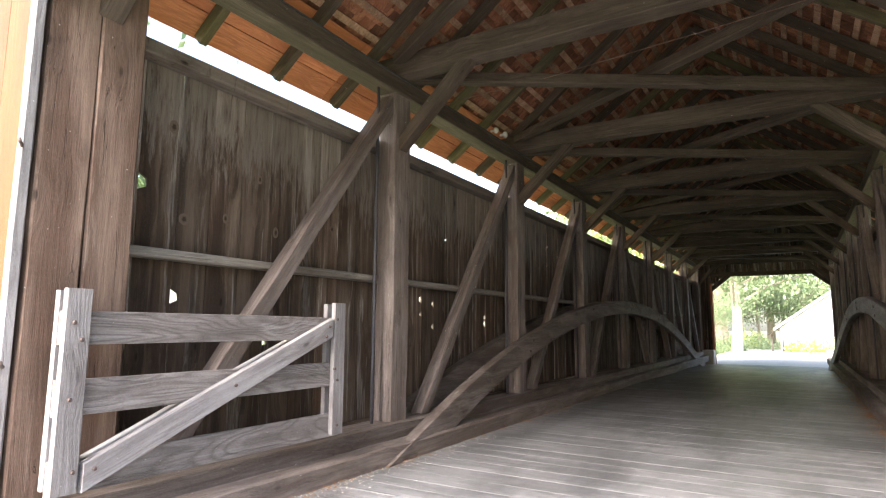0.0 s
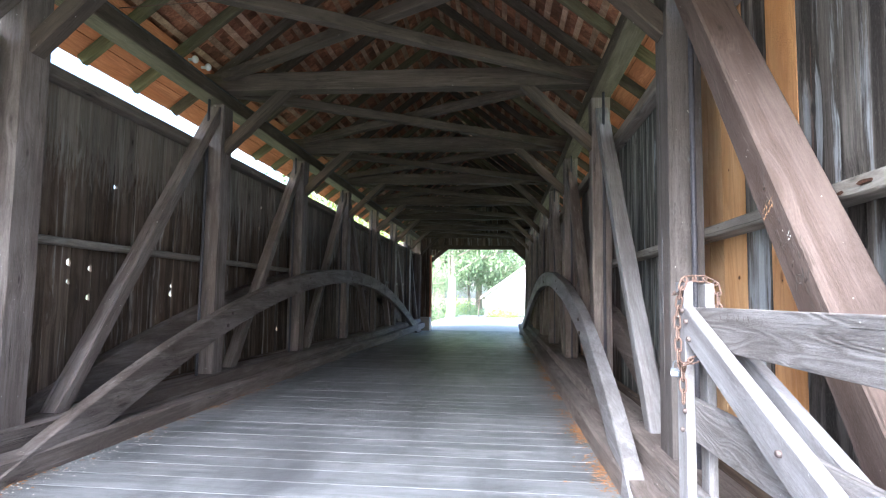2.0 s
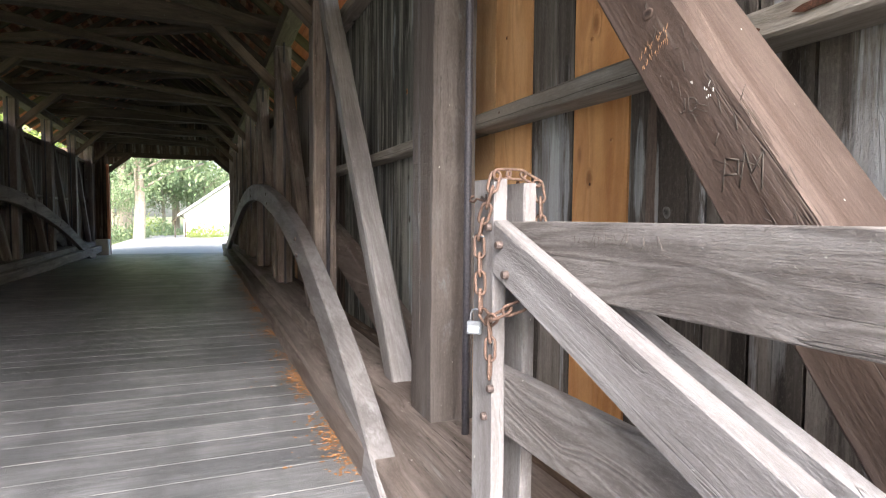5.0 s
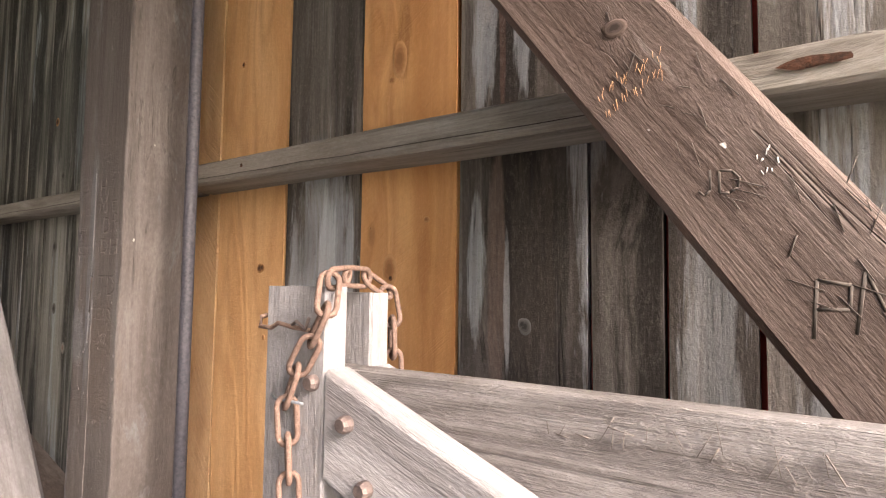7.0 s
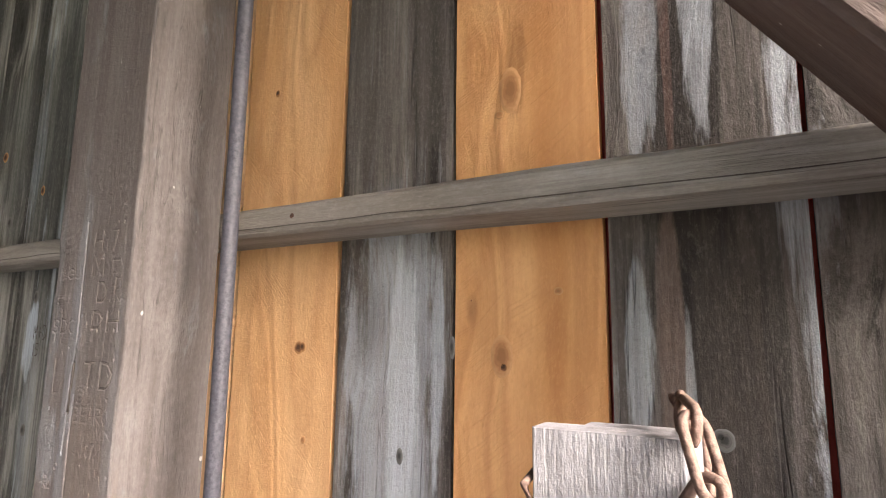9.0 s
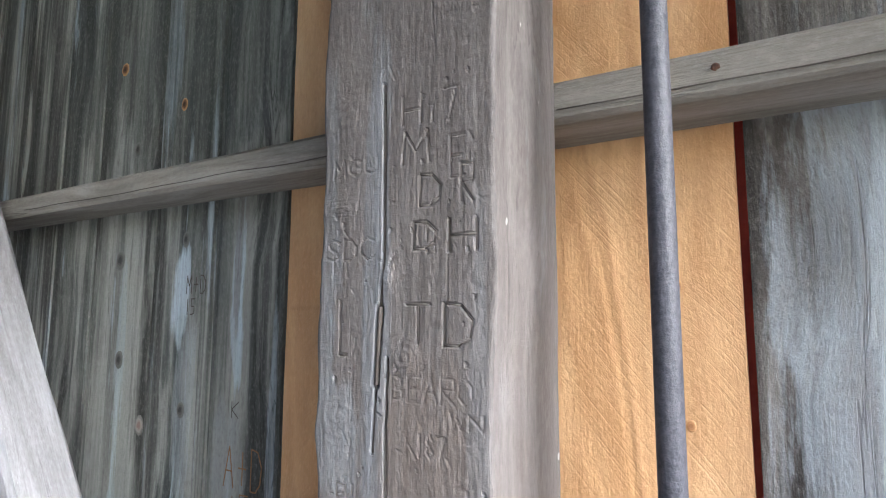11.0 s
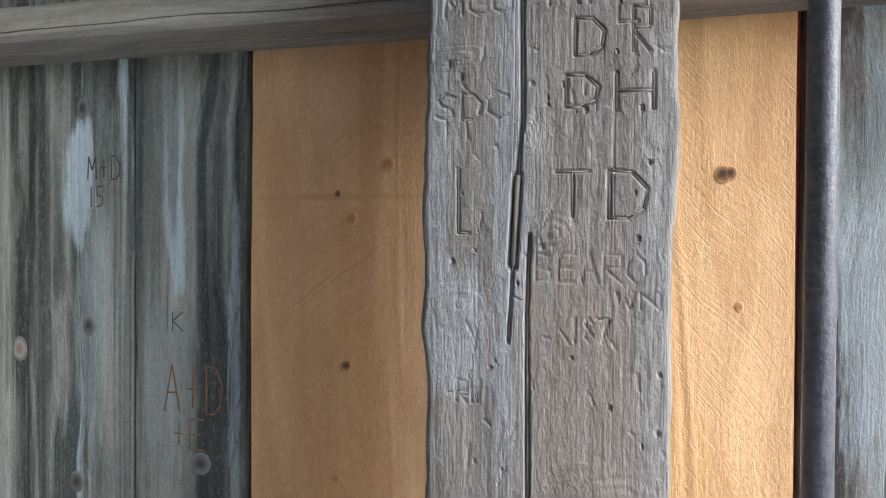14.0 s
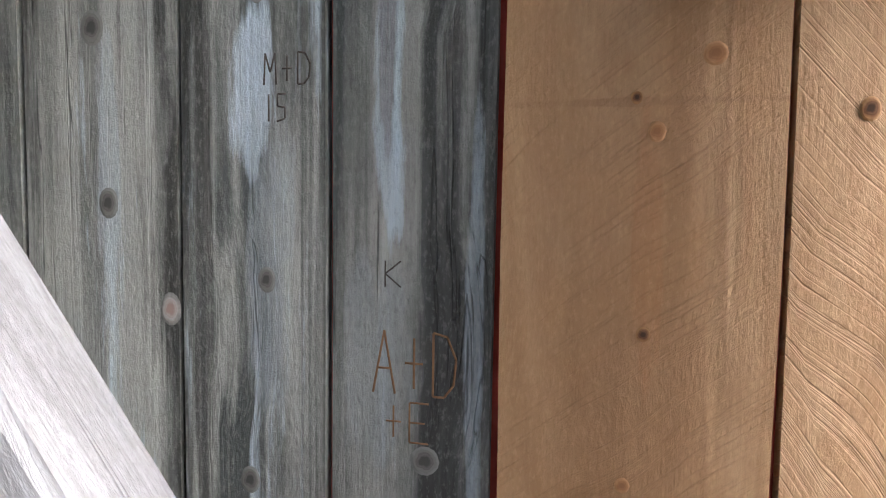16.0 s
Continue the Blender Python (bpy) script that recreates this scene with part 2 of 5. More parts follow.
# the patch at 4.93, 2.42 darkens one board above the girt
OLD = wood("weathered_board", (0.085, 0.073, 0.065), (0.226, 0.203, 0.185), (0.045, 0.037, 0.033), (0.45, 0.475, 0.51), 0.565, 0.8, 0.9, 0.78, 1.0, 0.16, bands=0.8, rings=0.2, streak=0.9, bite=0.48, checks=0.7, pale=(0.6, 9, 9), grit=0.7,
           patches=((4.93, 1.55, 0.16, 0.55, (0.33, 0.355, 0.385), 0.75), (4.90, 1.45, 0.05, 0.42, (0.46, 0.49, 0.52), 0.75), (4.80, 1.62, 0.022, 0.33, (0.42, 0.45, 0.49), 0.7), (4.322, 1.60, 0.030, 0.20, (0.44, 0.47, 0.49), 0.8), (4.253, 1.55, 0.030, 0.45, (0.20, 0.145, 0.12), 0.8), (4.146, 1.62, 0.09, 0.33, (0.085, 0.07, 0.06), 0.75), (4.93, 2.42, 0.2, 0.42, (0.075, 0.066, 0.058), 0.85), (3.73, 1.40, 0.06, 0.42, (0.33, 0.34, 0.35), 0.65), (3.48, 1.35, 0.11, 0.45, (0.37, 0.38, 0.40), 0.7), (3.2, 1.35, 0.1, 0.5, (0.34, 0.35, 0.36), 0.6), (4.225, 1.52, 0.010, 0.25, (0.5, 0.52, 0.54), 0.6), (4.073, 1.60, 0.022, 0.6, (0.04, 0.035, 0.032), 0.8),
                    (4.30, 2.35, 0.04, 0.35, (0.40, 0.43, 0.47), 0.7), (4.24, 2.4, 0.012, 0.5, (0.20, 0.11, 0.09), 0.45), (4.18, 2.38, 0.035, 0.36, (0.48, 0.51, 0.55), 0.7)))
# the first patch darkens all these boards above the girt
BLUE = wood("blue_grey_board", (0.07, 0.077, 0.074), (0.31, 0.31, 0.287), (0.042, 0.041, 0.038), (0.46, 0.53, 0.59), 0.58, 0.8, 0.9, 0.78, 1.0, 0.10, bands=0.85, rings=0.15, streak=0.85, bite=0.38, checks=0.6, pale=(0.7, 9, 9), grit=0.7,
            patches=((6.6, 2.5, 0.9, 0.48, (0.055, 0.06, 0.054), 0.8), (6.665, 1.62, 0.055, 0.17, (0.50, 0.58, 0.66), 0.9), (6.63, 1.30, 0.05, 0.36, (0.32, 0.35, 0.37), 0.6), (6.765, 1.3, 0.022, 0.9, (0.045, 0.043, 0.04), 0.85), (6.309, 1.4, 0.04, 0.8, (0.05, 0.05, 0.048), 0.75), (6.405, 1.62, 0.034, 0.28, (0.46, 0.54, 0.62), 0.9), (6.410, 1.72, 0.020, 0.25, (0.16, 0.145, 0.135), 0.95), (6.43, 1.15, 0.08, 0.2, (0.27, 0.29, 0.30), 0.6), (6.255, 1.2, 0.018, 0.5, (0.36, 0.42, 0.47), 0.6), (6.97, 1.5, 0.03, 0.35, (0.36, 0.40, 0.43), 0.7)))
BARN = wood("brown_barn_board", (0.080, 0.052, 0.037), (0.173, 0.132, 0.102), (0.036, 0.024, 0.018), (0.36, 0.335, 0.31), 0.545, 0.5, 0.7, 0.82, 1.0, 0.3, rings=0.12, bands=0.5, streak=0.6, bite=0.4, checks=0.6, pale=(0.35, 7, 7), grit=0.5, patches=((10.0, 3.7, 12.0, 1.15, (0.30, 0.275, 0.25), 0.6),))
SAWNWOOD = wood("rough_sawn_pale_board", (0.50, 0.30, 0.152), (0.63, 0.42, 0.24), (0.33, 0.175, 0.08), None, 0.7, 0.6, 0.8, 0.55, 0.3, 0.05, rings=0.25, bite=0.35, saw=1.1, saw_turn=-40, grit=0.7)
NEWWOOD = wood("fresh_orange_board", (0.56, 0.275, 0.105), (0.68, 0.385, 0.175), (0.40, 0.165, 0.06), None, 0.7, 0.7, 0.7, 0.55, 0.5, 0.06, rings=0.6, bite=0.4, saw=0.3, grit=0.55,
               patches=((4.585, 2.30, 0.035, 0.14, (0.33, 0.15, 0.055), 0.65), (4.50, 1.62, 0.03, 0.12, (0.42, 0.18, 0.065), 0.5)))
GRAINWOOD = wood("fresh_golden_board", (0.61, 0.335, 0.15), (0.73, 0.455, 0.24), (0.40, 0.20, 0.08), None, 0.7, 0.6, 0.7, 0.55, 0.4, 0.04, rings=0.6, bite=0.35, saw=0.15, saw_turn=-40, grit=0.6)
PALEWOOD = wood("fresh_pale_board", (0.485, 0.285, 0.142), (0.60, 0.393, 0.22), (0.33, 0.175, 0.08), None, 0.7, 0.6, 0.7, 0.55, 0.4, 0.05, rings=0.6, bite=0.4, saw=0.4, grit=0.7,
                patches=((6.0, 1.585, 0.22, 0.008, (0.36, 0.20, 0.10), 0.6), (5.985, 1.36, 0.025, 0.24, (0.43, 0.20, 0.085), 0.55), (6.15, 1.5, 0.03, 0.4, (0.40, 0.22, 0.11), 0.5)))
# silvered gate wood; on the right arch its paleness stands for portal light
GATEWOOD = wood("silvered_and_lit_wood", (0.215, 0.207, 0.216), (0.345, 0.338, 0.354), (0.11, 0.097, 0.097), (0.37, 0.37, 0.39), 0.61, 1.0, 0.75, 0.62, 0.7, 0.1, spots=0.5, rings=0.35, bite=0.6, checks=0.45, grit=0.7)
GIRTWOOD = wood("girt_wood", (0.19, 0.172, 0.15), (0.335, 0.315, 0.288), (0.09, 0.075, 0.06), (0.36, 0.35, 0.33), 0.62, 0.9, 0.8, 0.8, 0.5, 0.1, rings=0.3, bite=0.7, checks=0.8)
DECK = wood("worn_deck_plank", (0.137, 0.144, 0.157), (0.244, 0.252, 0.270), (0.062, 0.065, 0.072), (0.32, 0.31, 0.30), 0.60, 0.8, 0.7, 0.47, 0.25, 0.14, spots=0.6, rings=0.3, bite=1.0, tracks=0.9, checks=0.6, grit=0.6)
LATH = wood("roof_lath", (0.353, 0.211, 0.143), (0.554, 0.362, 0.260), (0.121, 0.081, 0.060), None, 0.7, 1.0, 0.3, 0.85, 0.0, 0.3, island=True)
SHINGLE = wood("red_brown_shingle", (0.222, 0.086, 0.050), (0.375, 0.171, 0.102), (0.101, 0.043, 0.027), None, 0.7, 1.2, 0.3, 0.85, 0.0, 0.5, island=True)
SOFFIT = wood("red_eave_board", (0.515, 0.185, 0.095), (0.650, 0.274, 0.157), (0.30, 0.10, 0.055), None, 0.7, 0.8, 0.3, 0.8, 0.2, 0.12)
STAINED = wood("orange_stained_portal_board", (0.105, 0.036, 0.009), (0.135, 0.049, 0.013), (0.075, 0.025, 0.006), None, 0.7, 0.7, 0.4, 0.6, 0.3, 0.06, rings=0.25, bite=0.3)
IRON = plain("painted_iron_rod", (0.030, 0.031, 0.04), (0.075, 0.072, 0.085), 90, 0.5, 0.0, 0.3)
RUST = plain("rusty_iron", (0.085, 0.055, 0.044), (0.20, 0.13, 0.105), 140, 0.75, 0.2, 0.4)
DARKIRON = plain("dark_bolt_iron", (0.065, 0.053, 0.055), (0.14, 0.108, 0.10), 90, 0.6, 0.4, 0.3)
STEEL = plain("laminated_steel", (0.13, 0.145, 0.17), (0.22, 0.235, 0.26), 120, 0.4, 0.5, 0.15)
TAPE = plain("pale_blue_lock_label", (0.20, 0.33, 0.50), (0.58, 0.65, 0.72), 60, 0.5)
CHALK = plain("brown_scratched_mark", (0.17, 0.09, 0.045), (0.22, 0.12, 0.06), 90, 0.8)
OCHRE = plain("ochre_scratch", (0.42, 0.23, 0.12), (0.50, 0.29, 0.16), 90, 0.8)
# dark lines of cuts, with the shade inside them put into the colour
CUT = plain("dark_groove_shade", (0.052, 0.043, 0.038), (0.085, 0.072, 0.064), 90, 0.9)
FAINT = plain("faint_brown_scratch", (0.105, 0.088, 0.08), (0.15, 0.13, 0.12), 90, 0.9)
# worn letters: the groove's inner shade is part of this colour
WORN = plain("worn_groove_shade", (0.07, 0.057, 0.05), (0.105, 0.09, 0.082), 90, 0.9)
GATERAIL = wood("silvered_gate_rail", (0.215, 0.198, 0.196), (0.35, 0.332, 0.334), (0.105, 0.09, 0.086), (0.42, 0.41, 0.42), 0.60, 1.5, 1.4, 0.6, 0.6, 0.08, spots=0.5, rings=0.9, bite=0.75, checks=0.7, grit=0.8)
BARNRED = plain("barn_red_paint", (0.27, 0.033, 0.022), (0.36, 0.055, 0.038), 30, 0.7)
CERAMIC = plain("white_glazed_ceramic", (0.62, 0.62, 0.60), (0.75, 0.75, 0.73), 20, 0.25)
WIRE = plain("cable_black", (0.04, 0.04, 0.04), (0.07, 0.07, 0.07), 30, 0.6)
GRASS = plain("grass_ground", (0.12, 0.15, 0.065), (0.21, 0.235, 0.12), 1.5, 0.9)
ROAD = plain("pale_gravel_road", (0.34, 0.33, 0.31), (0.44, 0.43, 0.40), 6, 0.9)
WHITEWALL = plain("white_painted_wall", (0.74, 0.74, 0.72), (0.80, 0.80, 0.78), 3, 0.7)
ROOFING = plain("pale_roofing", (0.55, 0.55, 0.55), (0.65, 0.65, 0.65), 8, 0.8)
BARK = plain("pale_bark", (0.30, 0.25, 0.20), (0.46, 0.41, 0.34), 5, 0.9, 0, 0.8)
LITTER = plain("orange_leaf_litter", (0.40, 0.20, 0.085), (0.26, 0.14, 0.07), 30, 0.9)
STONE = plain("pale_stone", (0.42, 0.40, 0.37), (0.56, 0.54, 0.50), 7, 0.9, 0, 0.6)


def leafy(name, a, c):
    m, nt, b = nodes_of(name, 0.6)
    r = nt.nodes.new("ShaderNodeNewGeometry").outputs["Random Per Island"]
    nt.links.new(mixc(nt, r, a, c), b.inputs["Base Color"])
    b.inputs["Transmission Weight"].default_value = 0.0
    return m


LEAF = leafy("green_leaf", (0.12, 0.19, 0.09), (0.27, 0.34, 0.19))
LEAF2 = leafy("yellow_green_leaf", (0.16, 0.24, 0.05), (0.30, 0.36, 0.10))


# ---- building helpers ----
def part(name, bm, material, parent=None, label="", m=None):
    """One mesh object from a bmesh, under a thing or part; m is its pose in the world."""
    me = bpy.data.meshes.new(name)
    bm.to_mesh(me)
    bm.free()
    me.materials.append(material)
    return hang(name, me, parent, label, m)


def hang(name, me, parent=None, label="", m=None):
    ob = new(name, me)
    m = m or Matrix.Identity(4)
    if parent:
        ob.parent = parent
        ob.matrix_basis = base_of(parent).inverted() @ m
    else:
        ob.matrix_basis = m
    ob["base"] = [v for row in m for v in row]
    if label:
        tagged(ob, label)
    return ob


def base_of(ob):
    v = list(ob["base"])
    return Matrix((v[0:4], v[4:8], v[8:12], v[12:16]))


def thing(name, at, label, category, group="", kind=""):
    ob = new(name)
    m = Matrix.Translation(at)
    ob.matrix_basis = m
    ob["base"] = [v for row in m for v in row]
    ob.empty_display_size = 0.1
    return tagged(ob, label, category, group, kind)


def along(p0, p1, up=(0, 0, 1)):
    """A pose at p0 with local x towards p1 and local z near up, and the length."""
    p0, p1 = Vector(p0), Vector(p1)
    x = (p1 - p0).normalized()
    z = Vector(up)
    z = (z - x * z.dot(x)).normalized()
    y = z.cross(x)
    m = Matrix(((x.x, y.x, z.x, p0.x), (x.y, y.y, z.y, p0.y), (x.z, y.z, z.z, p0.z), (0, 0, 0, 1)))
    return m, (p1 - p0).length


def bar(length, w, h, ch=0.008, segs=1, wob=0.0, seed=0):
    """A chamfered bar from 0 to length along x, w in y and h in z, its faces slightly uneven."""
    bm = bmesh.new()
    sec = [(-w / 2 + ch, -h / 2), (w / 2 - ch, -h / 2), (w / 2, -h / 2 + ch), (w / 2, h / 2 - ch), (w / 2 - ch, h / 2), (-w / 2 + ch, h / 2), (-w / 2, h / 2 - ch), (-w / 2, -h / 2 + ch)]
    rings = []
    for i in range(segs + 1):
        x = length * i / segs
        ring = []
        for k, (y, z) in enumerate(sec):
            dy = dz = 0.0
            if wob:
                dy = wob * noise.noise((x * 1.7, seed * 3.1 + (k // 2) * 1.3, 1.0))
                dz = wob * noise.noise((x * 1.7, seed * 3.1 + (k // 2) * 1.3, 9.0))
                bend = wob * 1.5 * noise.noise((x * 0.4, seed * 5.3, 4.0))
                dy, dz = dy + bend, dz + bend
            ring.append(bm.verts.new((x, y + dy, z + dz)))
        rings.append(ring)
    for a, b in zip(rings, rings[1:]):
        for k in range(8):
            bm.faces.new((a[k], a[(k + 1) % 8], b[(k + 1) % 8], b[k]))
    bm.faces.new(rings[0][::-1])
    bm.faces.new(rings[-1])
    bmesh.ops.recalc_face_normals(bm, faces=bm.faces)
    return bm


_seed = [0]


def timber(name, p0, p1, w, h, material, parent=None, label="", up=(0, 0, 1), ch=0.01, wob=0.006, skew=0.0):
    """A squared timber between two points; skew cuts its ends off square, by that much length per width."""
    _seed[0] += 1
    m, n = along(p0, p1, up)
    bm = bar(n, w, h, ch, max(2, int(n / 0.35)), wob, _seed[0])
    if skew:
        for v in bm.verts:
            if v.co.x < 0.001 or v.co.x > n - 0.001:
                v.co.x += skew * v.co.y
    return part(name, bm, material, parent, label, m)


def box(bm, x0, x1, y0, y1, z0, z1):
    v = [bm.verts.new(p) for p in ((x0, y0, z0), (x1, y0, z0), (x1, y1, z0), (x0, y1, z0), (x0, y0, z1), (x1, y0, z1), (x1, y1, z1), (x0, y1, z1))]
    for f in ((3, 2, 1, 0), (4, 5, 6, 7), (0, 1, 5, 4), (1, 2, 6, 5), (2, 3, 7, 6), (3, 0, 4, 7)):
        bm.faces.new([v[k] for k in f])


def board(length, w, t, seed, notches=()):
    """A sawn board from 0 to length along x with uneven edges; notches are bites (x, depth, half length, side)."""
    rnd = random.Random(seed)
    low, high = [], []
    n = 9
    for i in range(n + 1):
        x = length * i / n
        low.append((x, -w / 2 + rnd.uniform(-0.0015, 0.003)))
        high.append((x, w / 2 - rnd.uniform(-0.0015, 0.003)))
    for x, d, hl, side in notches:
        edge = high if side > 0 else low
        y = w / 2 * side
        edge += [(x - hl, y), (x - hl * 0.5, y - side * d), (x + hl * 0.4, y - side * d * 0.9), (x + hl, y)]
    low.sort(), high.sort()
    outline = low + high[::-1]
    bm = bmesh.new()
    a = [bm.verts.new((x, y, -t / 2)) for x, y in outline]
    b = [bm.verts.new((x, y, t / 2)) for x, y in outline]
    bm.faces.new(a[::-1])
    bm.faces.new(b)
    for k in range(len(a)):
        j = (k + 1) % len(a)
        bm.faces.new((a[k], a[j], b[j], b[k]))
    return bm


def tube(bm, pts, r, sides=8, closed=False):
    pts = [Vector(p) for p in pts]
    n = len(pts)
    rings = []
    ref = Vector((0.3, 0.5, 0.81))
    for i, p in enumerate(pts):
        d = (pts[(i + 1) % n] - pts[i - 1]) if closed else (pts[min(i + 1, n - 1)] - pts[max(i - 1, 0)])
        d.normalize()
        u = d.cross(ref).normalized()
        v = d.cross(u)
        rings.append([bm.verts.new(p + r * (math.cos(k * math.tau / sides) * u + math.sin(k * math.tau / sides) * v)) for k in range(sides)])
    for i in range(n if closed else n - 1):
        a, b = rings[i], rings[(i + 1) % n]
        for k in range(sides):
            bm.faces.new((a[k], a[(k + 1) % sides], b[(k + 1) % sides], b[k])).smooth = True
    if not closed:
        bm.faces.new(rings[0][::-1])
        bm.faces.new(rings[-1])
    return bm


def disc_bar(r, length, sides=12, dome=0.0):
    """A round bar along local z from 0, with a slightly domed end."""
    bm = bmesh.new()
    rows = [(r, 0), (r, length * 0.7), (r * 0.75, length)] if dome else [(r, 0), (r, length)]
    rings = [[bm.verts.new((q * math.cos(k * math.tau / sides), q * math.sin(k * math.tau / sides), z)) for k in range(sides)] for q, z in rows]
    for a, b in zip(rings, rings[1:]):
        for k in range(sides):
            bm.faces.new((a[k], a[(k + 1) % sides], b[(k + 1) % sides], b[k]))
    bm.faces.new(rings[0][::-1])
    bm.faces.new(rings[-1])
    return bm


# ---- the plan ----
BAY, Y0 = 3.5, 2.05
POSTS = [Y0 + BAY * k for k in range(9)]
Y_END = POSTS[-1]
FACE_R, FACE_L = 1.27, -3.93
MID = (FACE_R + FACE_L) / 2
PLATE, TIE = 4.17, 4.38
WALL_TOP = 3.58


def side_x(side, off):
    return FACE_R + off if side > 0 else FACE_L - off


def deck_z(y):
    return 0.0 if y < 17 else -0.23 * min(1.0, (y - 17) / 13.0)


# ---- ground, road and outer walls ----
bm = bmesh.new()
box(bm, -400, 400, -400, 600, -0.9, -0.42)
tagged(part("ground", bm, GRASS), "green mown grass ground around the bridge", "ground", kind="structure")
bm = bmesh.new()
box(bm, -4.2, 1.6, -40, Y0 - 0.42, -0.42, -0.015)
tagged(part("road", bm, ROAD), "pale gravel approach road leading to the bridge", "road", kind="structure")
bm = bmesh.new()
box(bm, -4.4, 2.2, Y_END + 0.3, Y_END + 26, -0.42, -0.235)
tagged(part("road", bm, ROAD), "pale gravel road beyond the far portal", "road", kind="structure")

# ---- trusses ----
for side in (1, -1):
    X = lambda off: side_x(side, off)
    truss = thing("timber_truss", (X(0.1), POSTS[4], 0), "aged grey-brown timber arch truss along the covered bridge", "truss", "bridge trusses")
    inward = (-side, 0, 0)
    timber("bottom_chord", (X(0.0725), Y0 - 0.2, 0.04), (X(0.0725), Y_END + 0.2, 0.04), 0.375, 0.60, TIMBER, truss)
    timber("top_plate", (X(0.12), Y0 - 0.3, (PLATE + TIE) / 2), (X(0.12), Y_END + 0.3, (PLATE + TIE) / 2), 0.26, TIE - PLATE, ROOFWOOD, truss)
    for k, y in enumerate(POSTS):
        if k in (0, 8):
            for dy, mat in ((-0.215, REDBROWN if side < 0 and k == 0 else BROWN), (0.105, REDBROWN if side < 0 and k == 0 else TIMBER)):
                timber("post", (X(0.15), y + dy * (1 if k == 0 else -1), -0.1), (X(0.15), y + dy * (1 if k == 0 else -1), PLATE), 0.31, 0.30, mat, truss, "paired portal post", inward, 0.012, 0.012)
        else:
            near = side > 0 and k == 1
            if near:
                truss_r = truss
            else:
                timber("post", (X(0.122), y, 0.33), (X(0.122), y, PLATE), 0.315, 0.244, TIMBER, truss, "", inward, 0.012, 0.014)
            rod = bmesh.new()
            tube(rod, [(0, 0, 0.1), (0, 0, 1.5), (0, 0, 3.0), (0, 0, PLATE + 0.1)], 0.019, 18)
            part("iron_rod", rod, IRON, truss, "dark iron tie rod beside the post", Matrix.Translation((X(0.112), y - 0.355, 0)))
        if k < 8:
            run = 1 / 1.34
            if k < 4:
                o = 0.52 if side > 0 and k == 0 else 0.69 if side > 0 and k == 1 else 0.595
                ya, yb, face = y + o, y + o + (4.05 - 0.30) * run, 1
            else:
                ya, yb, face = POSTS[k + 1] - 0.595, POSTS[k + 1] - 0.595 - (4.05 - 0.30) * run, -1
            near = side > 0 and k == 0
            dx = 0.09 if near else 0.125
            timber("diagonal_brace", (X(dx), ya, 0.30), (X(dx), yb, 4.08), 0.20 if near else 0.16, 0.24 if near else 0.165, BROWN if near else GATEWOOD if side > 0 and k == 1 else TIMBER, truss, "", inward, 0.012, 0.002 if near else 0.012)
    # burr arches on both faces of the truss
    for off0, off1, lab in ((-0.13, 0.0, "bowed timber arch on the deck side"), (0.25, 0.40, "bowed timber arch on the wall side")):
        bm = bmesh.new()
        n, ya, yb, rise, dep = 48, 5.35, 27.0, 1.93, 0.33
        rings = []
        for i in range(n + 1):
            u = 1.06 * (-1 + 2 * i / n)
            y = (ya + yb) / 2 + u * (yb - ya) / 2
            z = -0.02 + rise * (1 - u * u)
            slope = math.atan2(-2 * rise * u, (yb - ya) / 2)
            ny, nz = -math.sin(slope), math.cos(slope)
            wob = 0.012 * noise.noise((y * 0.6, side * 3.0, off0 * 9))
            lean = 0.2 * u ** 4 if off0 < 0 else 0.0
            x0, x1 = X(off0 - lean) + wob, X(off1 - lean) + wob
            ring = []
            for xx, zz in ((x0 + 0.012 * side, -dep / 2), (x0, -dep / 2 + 0.012), (x0, dep / 2 - 0.012), (x0 + 0.012 * side, dep / 2), (x1, dep / 2), (x1, -dep / 2)):
                ring.append(bm.verts.new((xx, y + ny * (zz + wob), z + 0.02 + nz * (zz + wob))))
            rings.append(ring)
        for a, b in zip(rings, rings[1:]):
            for q in range(6):
                bm.faces.new((a[q], a[(q + 1) % 6], b[(q + 1) % 6], b[q]))
        bm.faces.new(rings[0])
        bm.faces.new(rings[-1][::-1])
        bmesh.ops.recalc_face_normals(bm, faces=bm.faces)
        bmesh.ops.transform(bm, matrix=Matrix.Rotation(-math.pi / 2, 4, "Z"), verts=bm.verts)
        # right deck-side arch: portal light put into a paler wood colour
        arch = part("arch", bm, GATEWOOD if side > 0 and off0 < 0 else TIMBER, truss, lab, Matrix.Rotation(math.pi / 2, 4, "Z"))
        if off0 < 0:
            for py in POSTS[1:8]:
                for dy in (-0.07, 0.07):
                    u = (py + dy - (ya + yb) / 2) / ((yb - ya) / 2)
                    if abs(u) < 0.93:
                        hz = rise * (1 - u * u) + (0.07 if dy > 0 else -0.07)
                        part("bolt", disc_bar(0.026, 0.02, 10, 1), DARKIRON, arch, "dark iron bolt head", look((X(off0 - 0.2 * u ** 4) + 0.004 * side, py + dy, hz), (X(off0) + side, py + dy, hz)))
    curb = timber("curb", (X(-0.18), Y0 - 0.3, 0.055), (X(-0.18), Y_END + 0.2, 0.055), 0.28, 0.26, TIMBER, None, "", (0, 0, 1), 0.02, 0.012)
    tagged(curb, "worn squared timber curb along the deck edge", "curb", "deck curbs")

